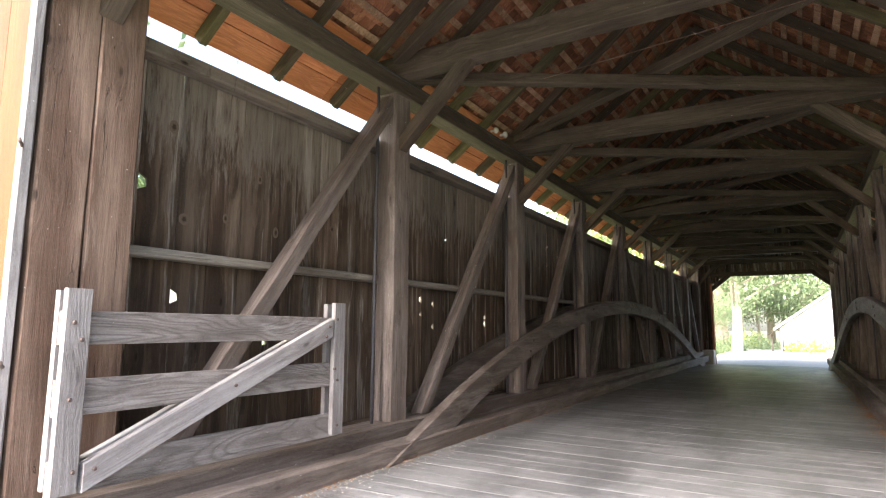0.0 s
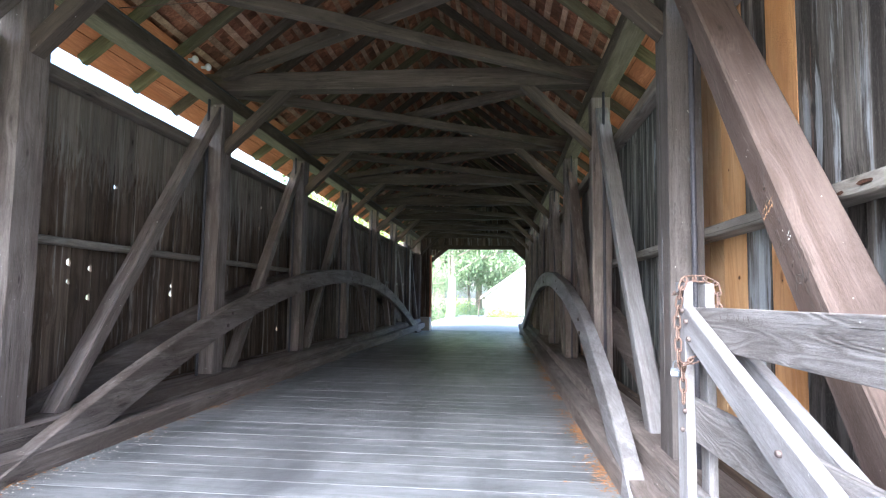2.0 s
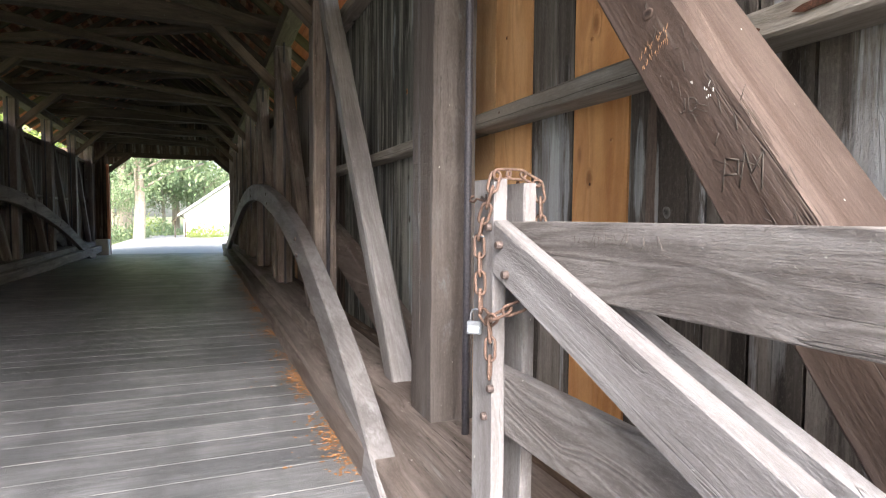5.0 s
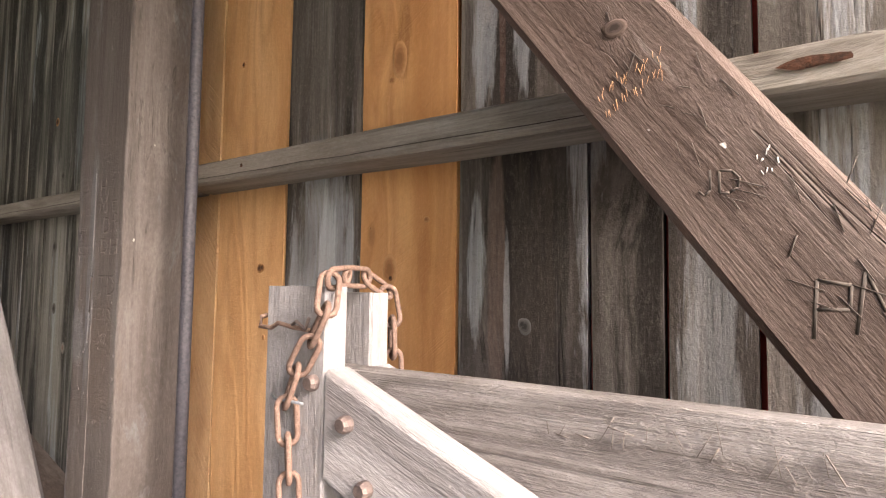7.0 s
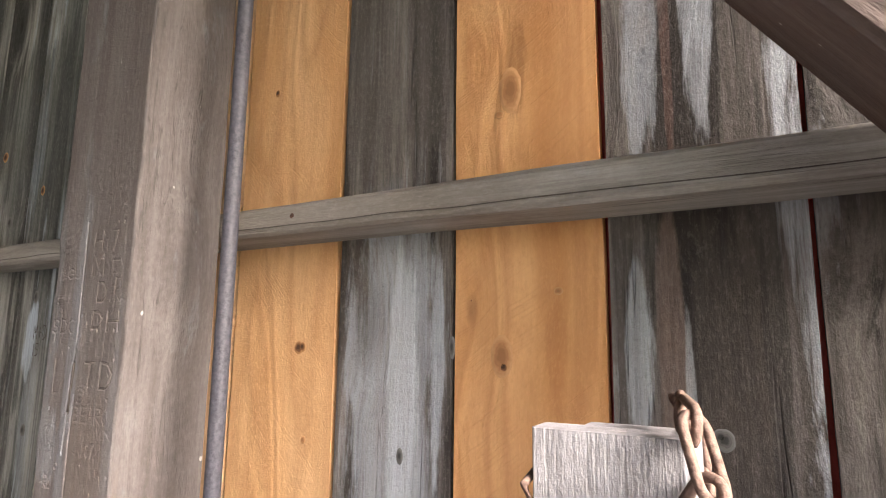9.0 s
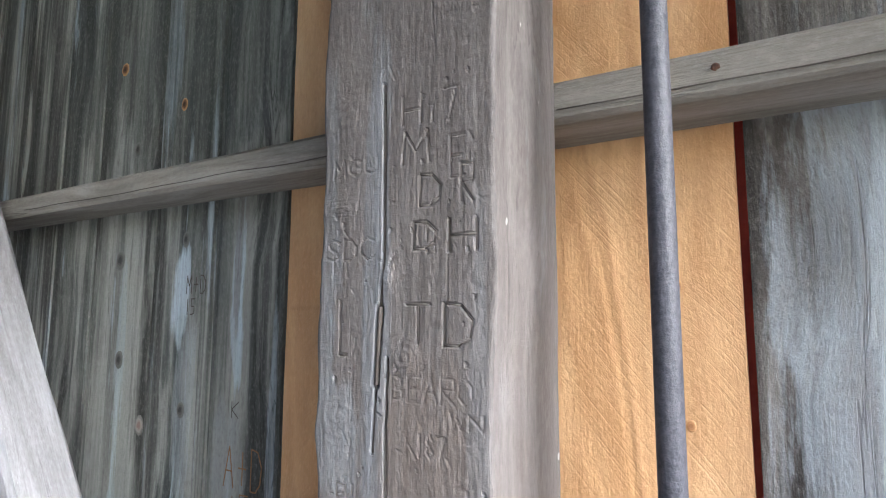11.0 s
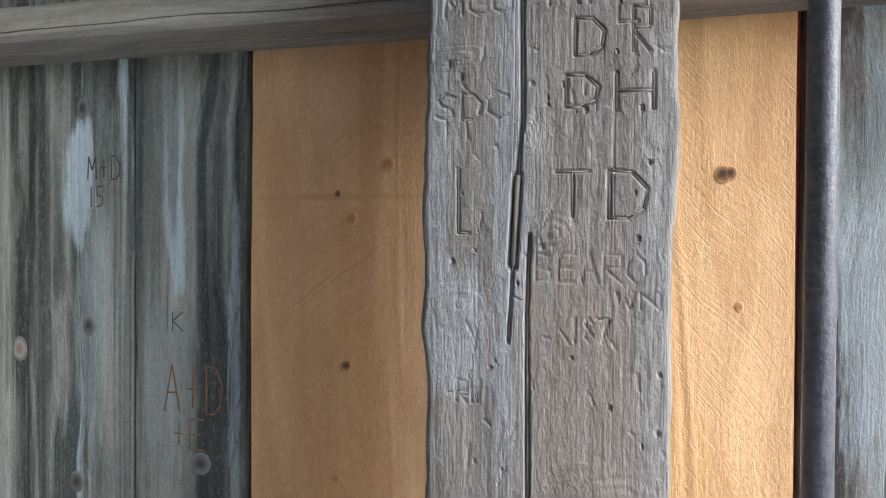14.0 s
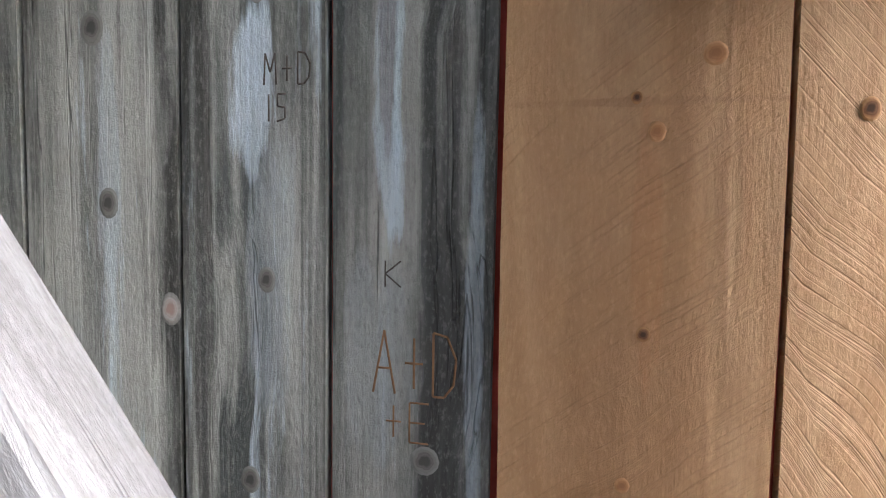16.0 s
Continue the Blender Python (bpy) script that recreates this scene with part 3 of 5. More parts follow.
# ---- roof frame ----
roof_frame = thing("roof_frame", (MID, POSTS[4], TIE), "dark timber roof frame with tie beams and braces", "roof frame")
SLOPE, EAVE_X, EAVE_Z = 0.78, 0.93, 4.12
RIDGE = EAVE_Z + SLOPE * (FACE_R + EAVE_X - MID)
for k, y in enumerate(POSTS):
    timber("tie_beam", (side_x(-1, 0.32), y, TIE + 0.13), (side_x(1, 0.32), y, TIE + 0.13), 0.24, 0.26, ROOFWOOD, roof_frame)
    for side in (1, -1):
        X = lambda off: side_x(side, off)
        timber("knee_brace", (X(0.04), y, 3.52), (X(-0.92), y, TIE + 0.06), 0.14, 0.16, ROOFWOOD, roof_frame, "", (0, 1, 0))
    if k < 8:
        for a, b in ((1, -1), (-1, 1)):
            timber("lateral_brace", (side_x(a, 0.0), y + 0.12, TIE + (0.20 if a > 0 else 0.06)), (side_x(b, 0.0), y + BAY - 0.12, TIE + (0.20 if a > 0 else 0.06)), 0.14, 0.13, ROOFWOOD, roof_frame)
y = Y0 - 0.6
while y < Y_END + 0.7:
    for side in (1, -1):
        timber("rafter", (side_x(side, EAVE_X - 0.03), y, EAVE_Z + 0.02), (MID, y, RIDGE + 0.0), 0.085, 0.13, ROOFWOOD if (int(y * 10) % 3) else GREEN, roof_frame, "", (0, 0, 1), 0.005)
    y += 0.96

# laths and shingles over the rafters
lath, shing = bmesh.new(), bmesh.new()
cosr = 1 / math.hypot(1, SLOPE)
rl = math.hypot(MID - side_x(-1, EAVE_X), RIDGE - EAVE_Z)
rnd = random.Random(4)


def roof_point(side, s, y, up):
    """A point s metres up the slope from the eave, up metres above the rafters' axis."""
    x = side_x(side, EAVE_X) - side * s * cosr
    z = EAVE_Z + s * SLOPE * cosr
    return Vector((x + side * up * SLOPE * cosr, y, z + up * cosr))


def slab(bm, side, s0, s1, y0, y1, u0, u1):
    v = [bm.verts.new(roof_point(side, s, y, u)) for u in (u0, u1) for s, y in ((s0, y0), (s1, y0), (s1, y1), (s0, y1))]
    for f in ((3, 2, 1, 0), (4, 5, 6, 7), (0, 1, 5, 4), (1, 2, 6, 5), (2, 3, 7, 6), (3, 0, 4, 7)):
        bm.faces.new([v[q] for q in f])


for side in (1, -1):
    s = 0.95
    while s < rl - 0.05:
        yy = Y0 - 0.75
        while yy < Y_END + 0.8:
            n = min(rnd.uniform(2.5, 4.5), Y_END + 0.8 - yy)
            d = rnd.uniform(-0.012, 0.012)
            slab(lath, side, s + d, s + d + rnd.uniform(0.07, 0.095), yy, yy + n - 0.005, 0.066, 0.092)
            yy += n
        s += 0.25
    s = 0.85
    while s < rl - 0.05:
        yy = Y0 - 0.8
        while yy < Y_END + 0.8:
            n = rnd.uniform(0.10, 0.24)
            slab(shing, side, s - 0.03 + rnd.uniform(-0.03, 0.03), s + 0.30, yy, yy + n - rnd.uniform(0.004, 0.016), 0.094 + rnd.uniform(0, 0.006), 0.112)
            yy += n
        s += 0.25
lath_ob = part("roof_lath", lath, LATH, roof_frame, "rough wooden roof laths")
tagged(lath_ob, kind="stuff")
sh = part("roof_shingles", shing, SHINGLE, roof_frame, "split red-brown wooden shingles")
tagged(sh, kind="stuff")
# outer weather skin of the roof
bm = bmesh.new()
for side in (1, -1):
    slab(bm, side, 0.0, rl + 0.14, Y0 - 0.85, Y_END + 0.85, 0.118, 0.15)
tagged(part("ceiling", bm, SHINGLE), "red-brown shingled roof closing the bridge above", "roof", kind="structure")
eave_l = thing("eave", (side_x(-1, 0.6), POSTS[4], EAVE_Z + 0.3), "red-brown boarded roof eave over the open slot", "eave", "roof eaves", "structure")
eave_r = thing("eave", (side_x(1, 0.6), POSTS[4], EAVE_Z + 0.3), "red-brown boarded roof eave over the open slot", "eave", "roof eaves", "structure")
for side, own in ((1, eave_r), (-1, eave_l)):
    for row in range(3):
        yy = Y0 - 0.8
        while yy < Y_END + 0.7:
            n = min(3.9, Y_END + 0.8 - yy)
            p0, p1 = roof_point(side, 0.15 + row * 0.3, yy, 0.078), roof_point(side, 0.15 + row * 0.3, yy + n - 0.01, 0.078)
            nrm = roof_point(side, 0, 0, 1) - roof_point(side, 0, 0, 0)
            m, L = along(p0, p1, nrm)
            part("eave_board", bar(L, 0.292, 0.022, 0.003), SOFFIT, own, "", m)
            yy += n

# ---- portals ----
def portal(name, y, x0, x1, top, mat, out):
    """A boarded portal front with its opening's upper corners cut off."""
    own = thing(name, (MID, y, 0), "boarded portal front of the covered bridge", "portal", "", "structure")
    x = side_x(-1, 1.26)
    end = side_x(1, 1.26)
    n = 0
    while x < end - 0.05:
        w = min(0.30, end - x)
        c = x + w / 2
        roofz = EAVE_Z + SLOPE * min(c - side_x(-1, EAVE_X), side_x(1, EAVE_X) - c) + 0.13
        roofz = max(roofz, 3.9)
        if c < x0 or c > x1:
            z0 = -0.4
        else:
            cut = max(0.0, 0.75 - (c - x0), 0.75 - (x1 - c))
            z0 = top - cut * 0.75
        m, L = along((c, y, z0), (c, y, roofz), (0, out, 0))
        part("board", board(L, w - 0.001, 0.03, 900 + n + int(y)), mat, own, "", m)
        x += w
        n += 1
    return own


portal("wall_near_portal", Y0 - 0.44, FACE_L - 0.06, FACE_R + 0.10, 3.95, STAINED, -1)
portal("wall_far_portal", Y_END + 0.33, FACE_L + 0.50, FACE_R + 0.22, 3.92, BARN, 1)
for x, w in ((FACE_L - 0.03, 0.06), (FACE_R + 0.03, 0.06)):
    trim = timber("trim", (x, Y0 - 0.43, -0.05), (x, Y0 - 0.43, 3.95), 0.07, w, GATEWOOD, None, "", (1, 0, 0))
    tagged(trim, "pale weathered jamb board at the portal", "trim", kind="structure")
for a, b in (((FACE_L + 0.45, Y_END + 0.22, 3.92), (FACE_R + 0.25, Y_END + 0.22, 3.92)), ((FACE_L + 0.48, Y_END + 0.21, 3.22), (FACE_L + 1.28, Y_END + 0.21, 3.88)), ((FACE_R + 0.22, Y_END + 0.21, 3.22), (FACE_R - 0.58, Y_END + 0.21, 3.88))):
    trim = timber("trim", a, b, 0.14, 0.2, ROOFWOOD, None, "", (0, 0, 1))
    tagged(trim, "dark timber framing the top of the far portal", "trim", kind="structure")
for x in (FACE_L + 0.48, FACE_R + 0.20):
    trim = timber("trim", (x, Y_END + 0.2, -0.4), (x, Y_END + 0.2, 3.5), 0.22, 0.09, SOFFIT, None, "", (1, 0, 0))
    tagged(trim, "reddish jamb board at the far portal", "trim", kind="structure")

# ---- side walls: girts ----
for side in (1, -1):
    for z, h, nm, lab in ((1.9425, 0.075, "girt", "long weathered wooden girt along the board wall"), (0.30, 0.09, "girt", "low wooden girt near the wall foot"), (WALL_TOP - 0.03, 0.12, "girt", "dark wooden rail capping the board wall")):
        ya = Y0 - 0.2
        yb = Y_END + 0.25
        spans = ((ya, 5.53, z + 0.009, h + 0.008), (5.56, yb, z, h)) if side > 0 and 1 < z < 3 else ((ya, yb, z, h),)
        for y0, y1, zz, hh in spans:
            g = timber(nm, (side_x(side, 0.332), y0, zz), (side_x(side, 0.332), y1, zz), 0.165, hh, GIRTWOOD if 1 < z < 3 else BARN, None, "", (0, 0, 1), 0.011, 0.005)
            tagged(g, lab, "girt", "wall girts", "structure")


# ---- gates ----
def bolt(parent, at, out, r=0.013, mat=None):
    m = look(at, Vector(at) - Vector(out))
    part("bolt", disc_bar(r, 0.018, 10, 1), mat or DARKIRON, parent, "rusty bolt head", m)


def gate(side, ya, yb, base, top, rails, brace):
    """A three-rail braced gate folded back along the truss, hinged at ya."""
    x = side_x(side, -0.205 if side > 0 else -0.25)
    s = -side
    own = thing("wooden_gate", (x, (ya + yb) / 2, base), "silvered wooden gate folded open against the truss", "gate", "bridge gates")
    up = (s, 0, 0)
    for y in (yb - 0.0725, ya + 0.0725):
        timber("stile", (x + s * 0.05, y, base), (x + s * 0.05, y, top), 0.145, 0.045, GATEWOOD, own, "", up, 0.004, 0.003)
        timber("stile", (x - s * 0.055, y - 0.005, base + 0.02), (x - s * 0.055, y - 0.005, top - 0.01), 0.12, 0.045, GATEWOOD, own, "", up, 0.004, 0.003)
    for z, h in rails:
        timber("rail", (x, ya + 0.01, z + 0.005), (x, yb - 0.01, z), h, 0.045, GATERAIL, own, "", up, 0.004, 0.003)
    (y0, z0), (y1, z1) = brace
    timber("brace", (x + s * 0.052, y0, z0), (x + s * 0.052, y1, z1), 0.155, 0.055, GATEWOOD, own, "", up, 0.006, 0.003, -side * (z1 - z0) / (y1 - y0))
    timber("brace", (x - s * 0.052, y0, z0), (x - s * 0.052, y1, z1), 0.15, 0.05, GATEWOOD, own, "", up, 0.006, 0.003, -side * (z1 - z0) / (y1 - y0))
    slope = (z1 - z0) / (y1 - y0)
    at = lambda y, d: z1 + (y - y1) * slope + d
    for y, z in ((y1 - 0.05, at(y1 - 0.05, 0.03)), (y1 - 0.09, at(y1 - 0.09, -0.04)), (yb - 0.12, top - 0.15), (yb - 0.14, rails[1][0] + 0.05), (yb - 0.1, rails[1][0] - 0.05), (yb - 0.09, rails[2][0]), (ya + 0.05, top - 0.2), (ya + 0.1, top - 0.3), (ya + 0.06, rails[1][0]), (ya + 0.11, rails[2][0] + 0.04), (y0 + 0.06, at(y0 + 0.06, 0.02)), ((y0 + y1) / 2, at((y0 + y1) / 2, 0.01))):
        bolt(own, (x + s * (0.071 if y > yb - 0.16 or y < ya + 0.16 else 0.078), y, z), (s, 0, 0))
    return own


gate_r = gate(1, 1.98, 4.295, 0.20, 1.557, ((1.328, 0.195), (0.853, 0.208), (0.40, 0.21)), ((2.12, 0.547), (4.146, 1.345)))
gate_l = gate(-1, 1.77, 4.215, 0.43, 1.60, ((1.366, 0.2), (0.958, 0.21), (0.51, 0.2)), ((1.94, 0.505), (4.04, 1.375)))
for z in (1.30, 0.46):
    bm = bmesh.new()
    tube(bm, [(side_x(-1, -0.02), 1.90, z), (side_x(-1, -0.13), 1.88, z), (side_x(-1, -0.2), 1.87, z)], 0.025, 8)
    tagged(part("hinge_pin", bm, RUST), "rusty iron hinge pin in the portal post", "hinge", "gate hinges")


for x, z in ((FACE_L + 0.035, 2.454), (FACE_L + 0.09, 1.149)):
    bm = bmesh.new()
    tube(bm, [(FACE_L - 0.02, Y0 - 0.45, z), (x, Y0 - 0.475, z), (x + 0.012, Y0 - 0.49, z + 0.012), (x + 0.006, Y0 - 0.49, z + 0.03)], 0.011, 8)
    tagged(part("iron_hook", bm, DARKIRON), "dark iron hook driven into the portal jamb", "hook", "jamb hooks")


# ---- chain and padlock on the near gate ----
def link_mesh(length, width, r):
    bm = bmesh.new()
    pts = []
    q = width / 2
    for c, a0 in ((length / 2 - q, -90), (-(length / 2 - q), 90)):
        for k in range(7):
            a = radians(a0 + 30 * k)
            pts.append((c + q * math.cos(a), q * math.sin(a), 0))
    tube(bm, pts, r, 6, True)
    me = bpy.data.meshes.new("link")
    bm.to_mesh(me)
    bm.free()
    me.materials.append(RUST)
    return me


GX = side_x(1, -0.205)
chain = thing("chain", (GX - 0.1, 4.25, 1.0), "rusty iron chain looped over the gate stile", "chain")
LINK = link_mesh(0.074, 0.030, 0.0050)


def chain_run(pts, pitch=0.058):
    pts = [Vector(p) for p in pts]
    d, k = 0.0, 0
    total = sum((b - a).length for a, b in zip(pts, pts[1:]))
    while d + pitch <= total + 0.02:
        ends = []
        for q in (d, min(d + pitch, total)):
            rest = q
            for a, b in zip(pts, pts[1:]):
                n = (b - a).length
                if rest <= n or b is pts[-1]:
                    ends.append(a + (b - a) * min(1.0, rest / n))
                    break
                rest -= n
        a, b = ends
        if (b - a).length > 0.01:
            mid = (a + b) / 2
            up = (-0.8, 0.6, 0.05) if k % 2 else (0.6, 0.8, 0.05)
            m, _ = along(a, b, up)
            m.translation = mid
            hang("link", LINK, chain, "", m)
        d += pitch
        k += 1


xf = GX - 0.092
chain_run([(GX + 0.10, 4.160, 1.38), (GX + 0.098, 4.165, 1.54), (GX + 0.06, 4.175, 1.572), (GX - 0.02, 4.163, 1.574), (GX - 0.075, 4.145, 1.568), (xf, 4.125, 1.535), (xf, 4.168, 1.465), (xf, 4.219, 1.39), (xf, 4.211, 1.315), (xf, 4.203, 1.20), (xf, 4.200, 1.14)])
chain_run([(xf, 4.193, 1.14), (xf, 4.133, 1.115), (xf, 4.130, 1.04), (xf, 4.133, 0.935)])
chain_run([(xf, 4.143, 1.115), (xf - 0.01, 4.073, 1.15), (xf + 0.05, 4.033, 1.18)])
lock = thing("padlock", (xf, 4.213, 1.08), "small steel padlock with a pale label hanging from the chain", "padlock")
bm = bmesh.new()
box(bm, -0.011, 0.011, -0.024, 0.024, -0.02, 0.022)
bmesh.ops.bevel(bm, geom=list(bm.edges), offset=0.003, segments=2, affect="EDGES")
ML = pose(xf - 0.010, 4.221, 1.085, 0, 6, 48)
body = part("body", bm, STEEL, lock, "brushed steel lock body", ML)
bm = bmesh.new()
tube(bm, [(0, -0.015, 0.018), (0, -0.015, 0.045), (0, -0.009, 0.057), (0, 0, 0.061), (0, 0.009, 0.057), (0, 0.015, 0.045), (0, 0.015, 0.018)], 0.0035, 8)
part("shackle", bm, STEEL, lock, "polished steel shackle", ML)
bm = bmesh.new()
box(bm, -0.0135, -0.0112, -0.018, 0.018, -0.014, 0.006)
part("label", bm, TAPE, lock, "pale blue printed strip", ML)
nail = thing("bent_nail", (xf, 4.213, 1.378), "bright bent nail through the chain", "nail")
bm = bmesh.new()
tube(bm, [(xf + 0.012, 4.268, 1.379), (xf - 0.004, 4.243, 1.378), (xf - 0.006, 4.173, 1.378)], 0.0026, 6)
part("shank", bm, STEEL, nail)
hook = thing("wire_hook", (xf + 0.02, 4.283, 1.50), "rusty twisted wire hooked round the gate stile", "wire")
bm = bmesh.new()
tube(bm, [(xf + 0.05, 4.301, 1.512), (xf + 0.01, 4.299, 1.505), (xf, 4.288, 1.49), (xf + 0.006, 4.268, 1.488), (xf + 0.004, 4.248, 1.497), (xf + 0.004, 4.213, 1.492), (xf + 0.008, 4.173, 1.488)], 0.004, 6)
part("strand", bm, RUST, hook)
bm = bmesh.new()
tube(bm, [(xf + 0.004, 4.213, 1.496), (xf - 0.004, 4.195, 1.502), (xf + 0.002, 4.18, 1.49), (xf - 0.002, 4.168, 1.508)], 0.0032, 6)
part("twist", bm, DARKIRON, hook, "dark twisted wire end")
for y, z0 in ((4.246, 1.40), (4.262, 1.47)):
    bm = bmesh.new()
    tube(bm, [(GX - 0.0724, y, 1.556), (GX - 0.0726, y + 0.002, (z0 + 1.556) / 2), (GX - 0.0722, y - 0.001, z0)], 0.0012, 5)
    tagged(part("drying_crack", bm, CUT), "dark drying crack in the gate stile", "crack", "stile cracks")

# ---- insulators and cable on the left plate ----
for y, z in ((7.95, 4.44), (8.28, 4.47)):
    ins = thing("cable_insulator", (side_x(-1, -0.05), y, z), "round white ceramic cable insulator on the roof plate", "insulator", "plate insulators")
    bm = bmesh.new()
    bmesh.ops.create_uvsphere(bm, u_segments=14, v_segments=10, radius=0.05)
    bmesh.ops.scale(bm, vec=(0.8, 1, 1), verts=bm.verts)
    part("knob", bm, CERAMIC, ins, "", Matrix.Translation((side_x(-1, -0.07), y, z)))
    part("neck", disc_bar(0.02, 0.09, 10), CERAMIC, ins, "", look((side_x(-1, -0.07), y, z), (side_x(-1, -0.3), y, z)))
bm = bmesh.new()
tube(bm, [(side_x(-1, -0.025), Y0 + 27 * k / 20, 4.36 + 0.012 * math.sin(k * 2.1)) for k in range(21)], 0.012, 6)
tagged(part("cable", bm, WIRE), "thin black cable running along the roof plate", "cable")

# ---- outside: trees, house and garden ----
def tree(at, height, spread, seed, leaf, n=2600):
    rnd = random.Random(seed)
    own = thing("tree", at, "broad leafy green tree with a pale trunk", "tree", "trees beyond the bridge")
    bm = bmesh.new()
    x, y, z = at
    for i in range(1):
        rings = []
        for k in range(9):
            f = k / 8
            r = height * 0.028 * (1 - 0.75 * f) + 0.02
            cx, cy = 0.25 * noise.noise((f * 2, seed, 0)), 0.25 * noise.noise((f * 2, seed, 5))
            rings.append([bm.verts.new((cx + r * math.cos(q * math.tau / 10), cy + r * math.sin(q * math.tau / 10), f * height * 0.8)) for q in range(10)])
        for a, b in zip(rings, rings[1:]):
            for q in range(10):
                bm.faces.new((a[q], a[(q + 1) % 10], b[(q + 1) % 10], b[q]))
    tips = []
    for k in range(16):
        a = rnd.uniform(0, math.tau)
        z0 = height * rnd.uniform(0.25, 0.7)
        n2 = spread * rnd.uniform(0.6, 1.0)
        tip = Vector((n2 * math.cos(a), n2 * math.sin(a), z0 + height * rnd.uniform(0.08, 0.28)))
        start = Vector((0, 0, z0))
        midp = start.lerp(tip, 0.5) + Vector((0, 0, 0.3))
        tube(bm, [start, midp, tip], height * 0.006, 6)
        tips += [tip, midp, start.lerp(tip, 0.75)]
    tips += [Vector((0, 0, height * 0.85)), Vector((0.3, 0.2, height * 0.95))]
    part("trunk", bm, BARK, own, "", Matrix.Translation(at))
    verts, faces = [], []
    for k in range(n):
        c = rnd.choice(tips) + Vector((rnd.gauss(0, 1), rnd.gauss(0, 1), rnd.gauss(0, 0.7))) * spread * 0.22
        e = Euler((rnd.uniform(0, 6), rnd.uniform(0, 6), rnd.uniform(0, 6))).to_matrix()
        s = rnd.uniform(0.10, 0.24) * (height / 12)
        i0 = len(verts)
        for p in ((-s, 0, 0), (0, -s * 0.5, 0.05 * s), (s, 0, 0), (0, s * 0.5, 0.05 * s)):
            verts.append(c + e @ Vector(p))
        faces.append((i0, i0 + 1, i0 + 2, i0 + 3))
    me = bpy.data.meshes.new("crown")
    me.from_pydata(verts, [], faces)
    me.materials.append(leaf)
    hang("crown", me, own, "", Matrix.Translation(at))
    return own


t1 = tree((-3.8, 46, -0.42), 13, 5.2, 1, LEAF, 6000)
t2 = tree((-7.0, 66, -0.42), 16, 6.5, 2, LEAF, 7000)
t4 = tree((-4.0, 76, -0.42), 7.5, 4.4, 12, LEAF, 7000)
t3 = tree((-9, 40, -0.42), 11, 4.5, 3, LEAF2, 4000)
for k, (src_tree, x, y, s) in enumerate(((t2, -7, 70, 1.2), (t1, -14, 58, 1.2), (t2, -3.0, 84, 1.1), (t2, -20, 80, 1.5), (t4, -10, 72, 1.0), (t4, 0.5, 80, 1.1), (t4, 5.5, 84, 1.1), (t4, -7, 60, 0.8), (t4, -1.5, 90, 1.5), (t1, -30, 14, 1.25), (t1, 14, 20, 1.2), (t2, 13, 6, 1.1), (t1, -30, 96, 1.6), (t2, 20, 96, 1.4))):
    copy_thing(src_tree, Matrix.Translation((x, y, -0.42)) @ Matrix.Rotation(k * 1.3, 4, "Z") @ Matrix.Diagonal((s, s, s, 1)))
house = thing("house", (3.0, 66, -0.42), "white painted low house with a pale gabled roof", "house")
bm = bmesh.new()
box(bm, -1.5, 7.6, 62, 71, -0.42, 1.55)
part("wall", bm, WHITEWALL, house)
bm = bmesh.new()
for (xa, za, xb, zb) in ((-2.0, 1.25, 3.05, 4.9), (3.05, 4.9, 8.1, 1.25)):
    v = [bm.verts.new(p) for p in ((xa, 61.5, za), (xb, 61.5, zb), (xb, 71.5, zb), (xa, 71.5, za), (xa, 61.5, za + 0.25), (xb, 61.5, zb + 0.25), (xb, 71.5, zb + 0.25), (xa, 71.5, za + 0.25))]
    for f in ((3, 2, 1, 0), (4, 5, 6, 7), (0, 1, 5, 4), (1, 2, 6, 5), (2, 3, 7, 6), (3, 0, 4, 7)):
        bm.faces.new([v[q] for q in f])
part("roof", bm, ROOFING, house)
bm = bmesh.new()
v = [bm.verts.new(p) for p in ((-1.5, 62.0, 1.55), (7.6, 62.0, 1.55), (3.05, 62.0, 4.85))]
w = [bm.verts.new((p.co.x, 62.2, p.co.z)) for p in v]
bm.faces.new(v)
bm.faces.new(w[::-1])
part("gable", bm, WHITEWALL, house)


def bush(at, size, seed, leaf):
    rnd = random.Random(seed)
    own = thing("bush", at, "low yellow-green garden bush", "bush", "garden bushes")
    verts, faces = [], []
    for k in range(900):
        a, f = rnd.uniform(0, math.tau), rnd.random() ** 0.5
        c = Vector((size * f * math.cos(a), size * f * math.sin(a), size * 1.1 * rnd.random() * (1.1 - 0.7 * f)))
        e = Euler((rnd.uniform(0, 6), rnd.uniform(0, 6), rnd.uniform(0, 6))).to_matrix()
        s = rnd.uniform(0.05, 0.13)
        i0 = len(verts)
        for p in ((-s, 0, 0), (0, -s * 0.5, 0), (s, 0, 0), (0, s * 0.5, 0)):
            verts.append(c + e @ Vector(p))
        faces.append((i0, i0 + 1, i0 + 2, i0 + 3))
    me = bpy.data.meshes.new("foliage")
    me.from_pydata(verts, [], faces)
    me.materials.append(leaf)
    hang("foliage", me, own, "", Matrix.Translation(at))
    return own


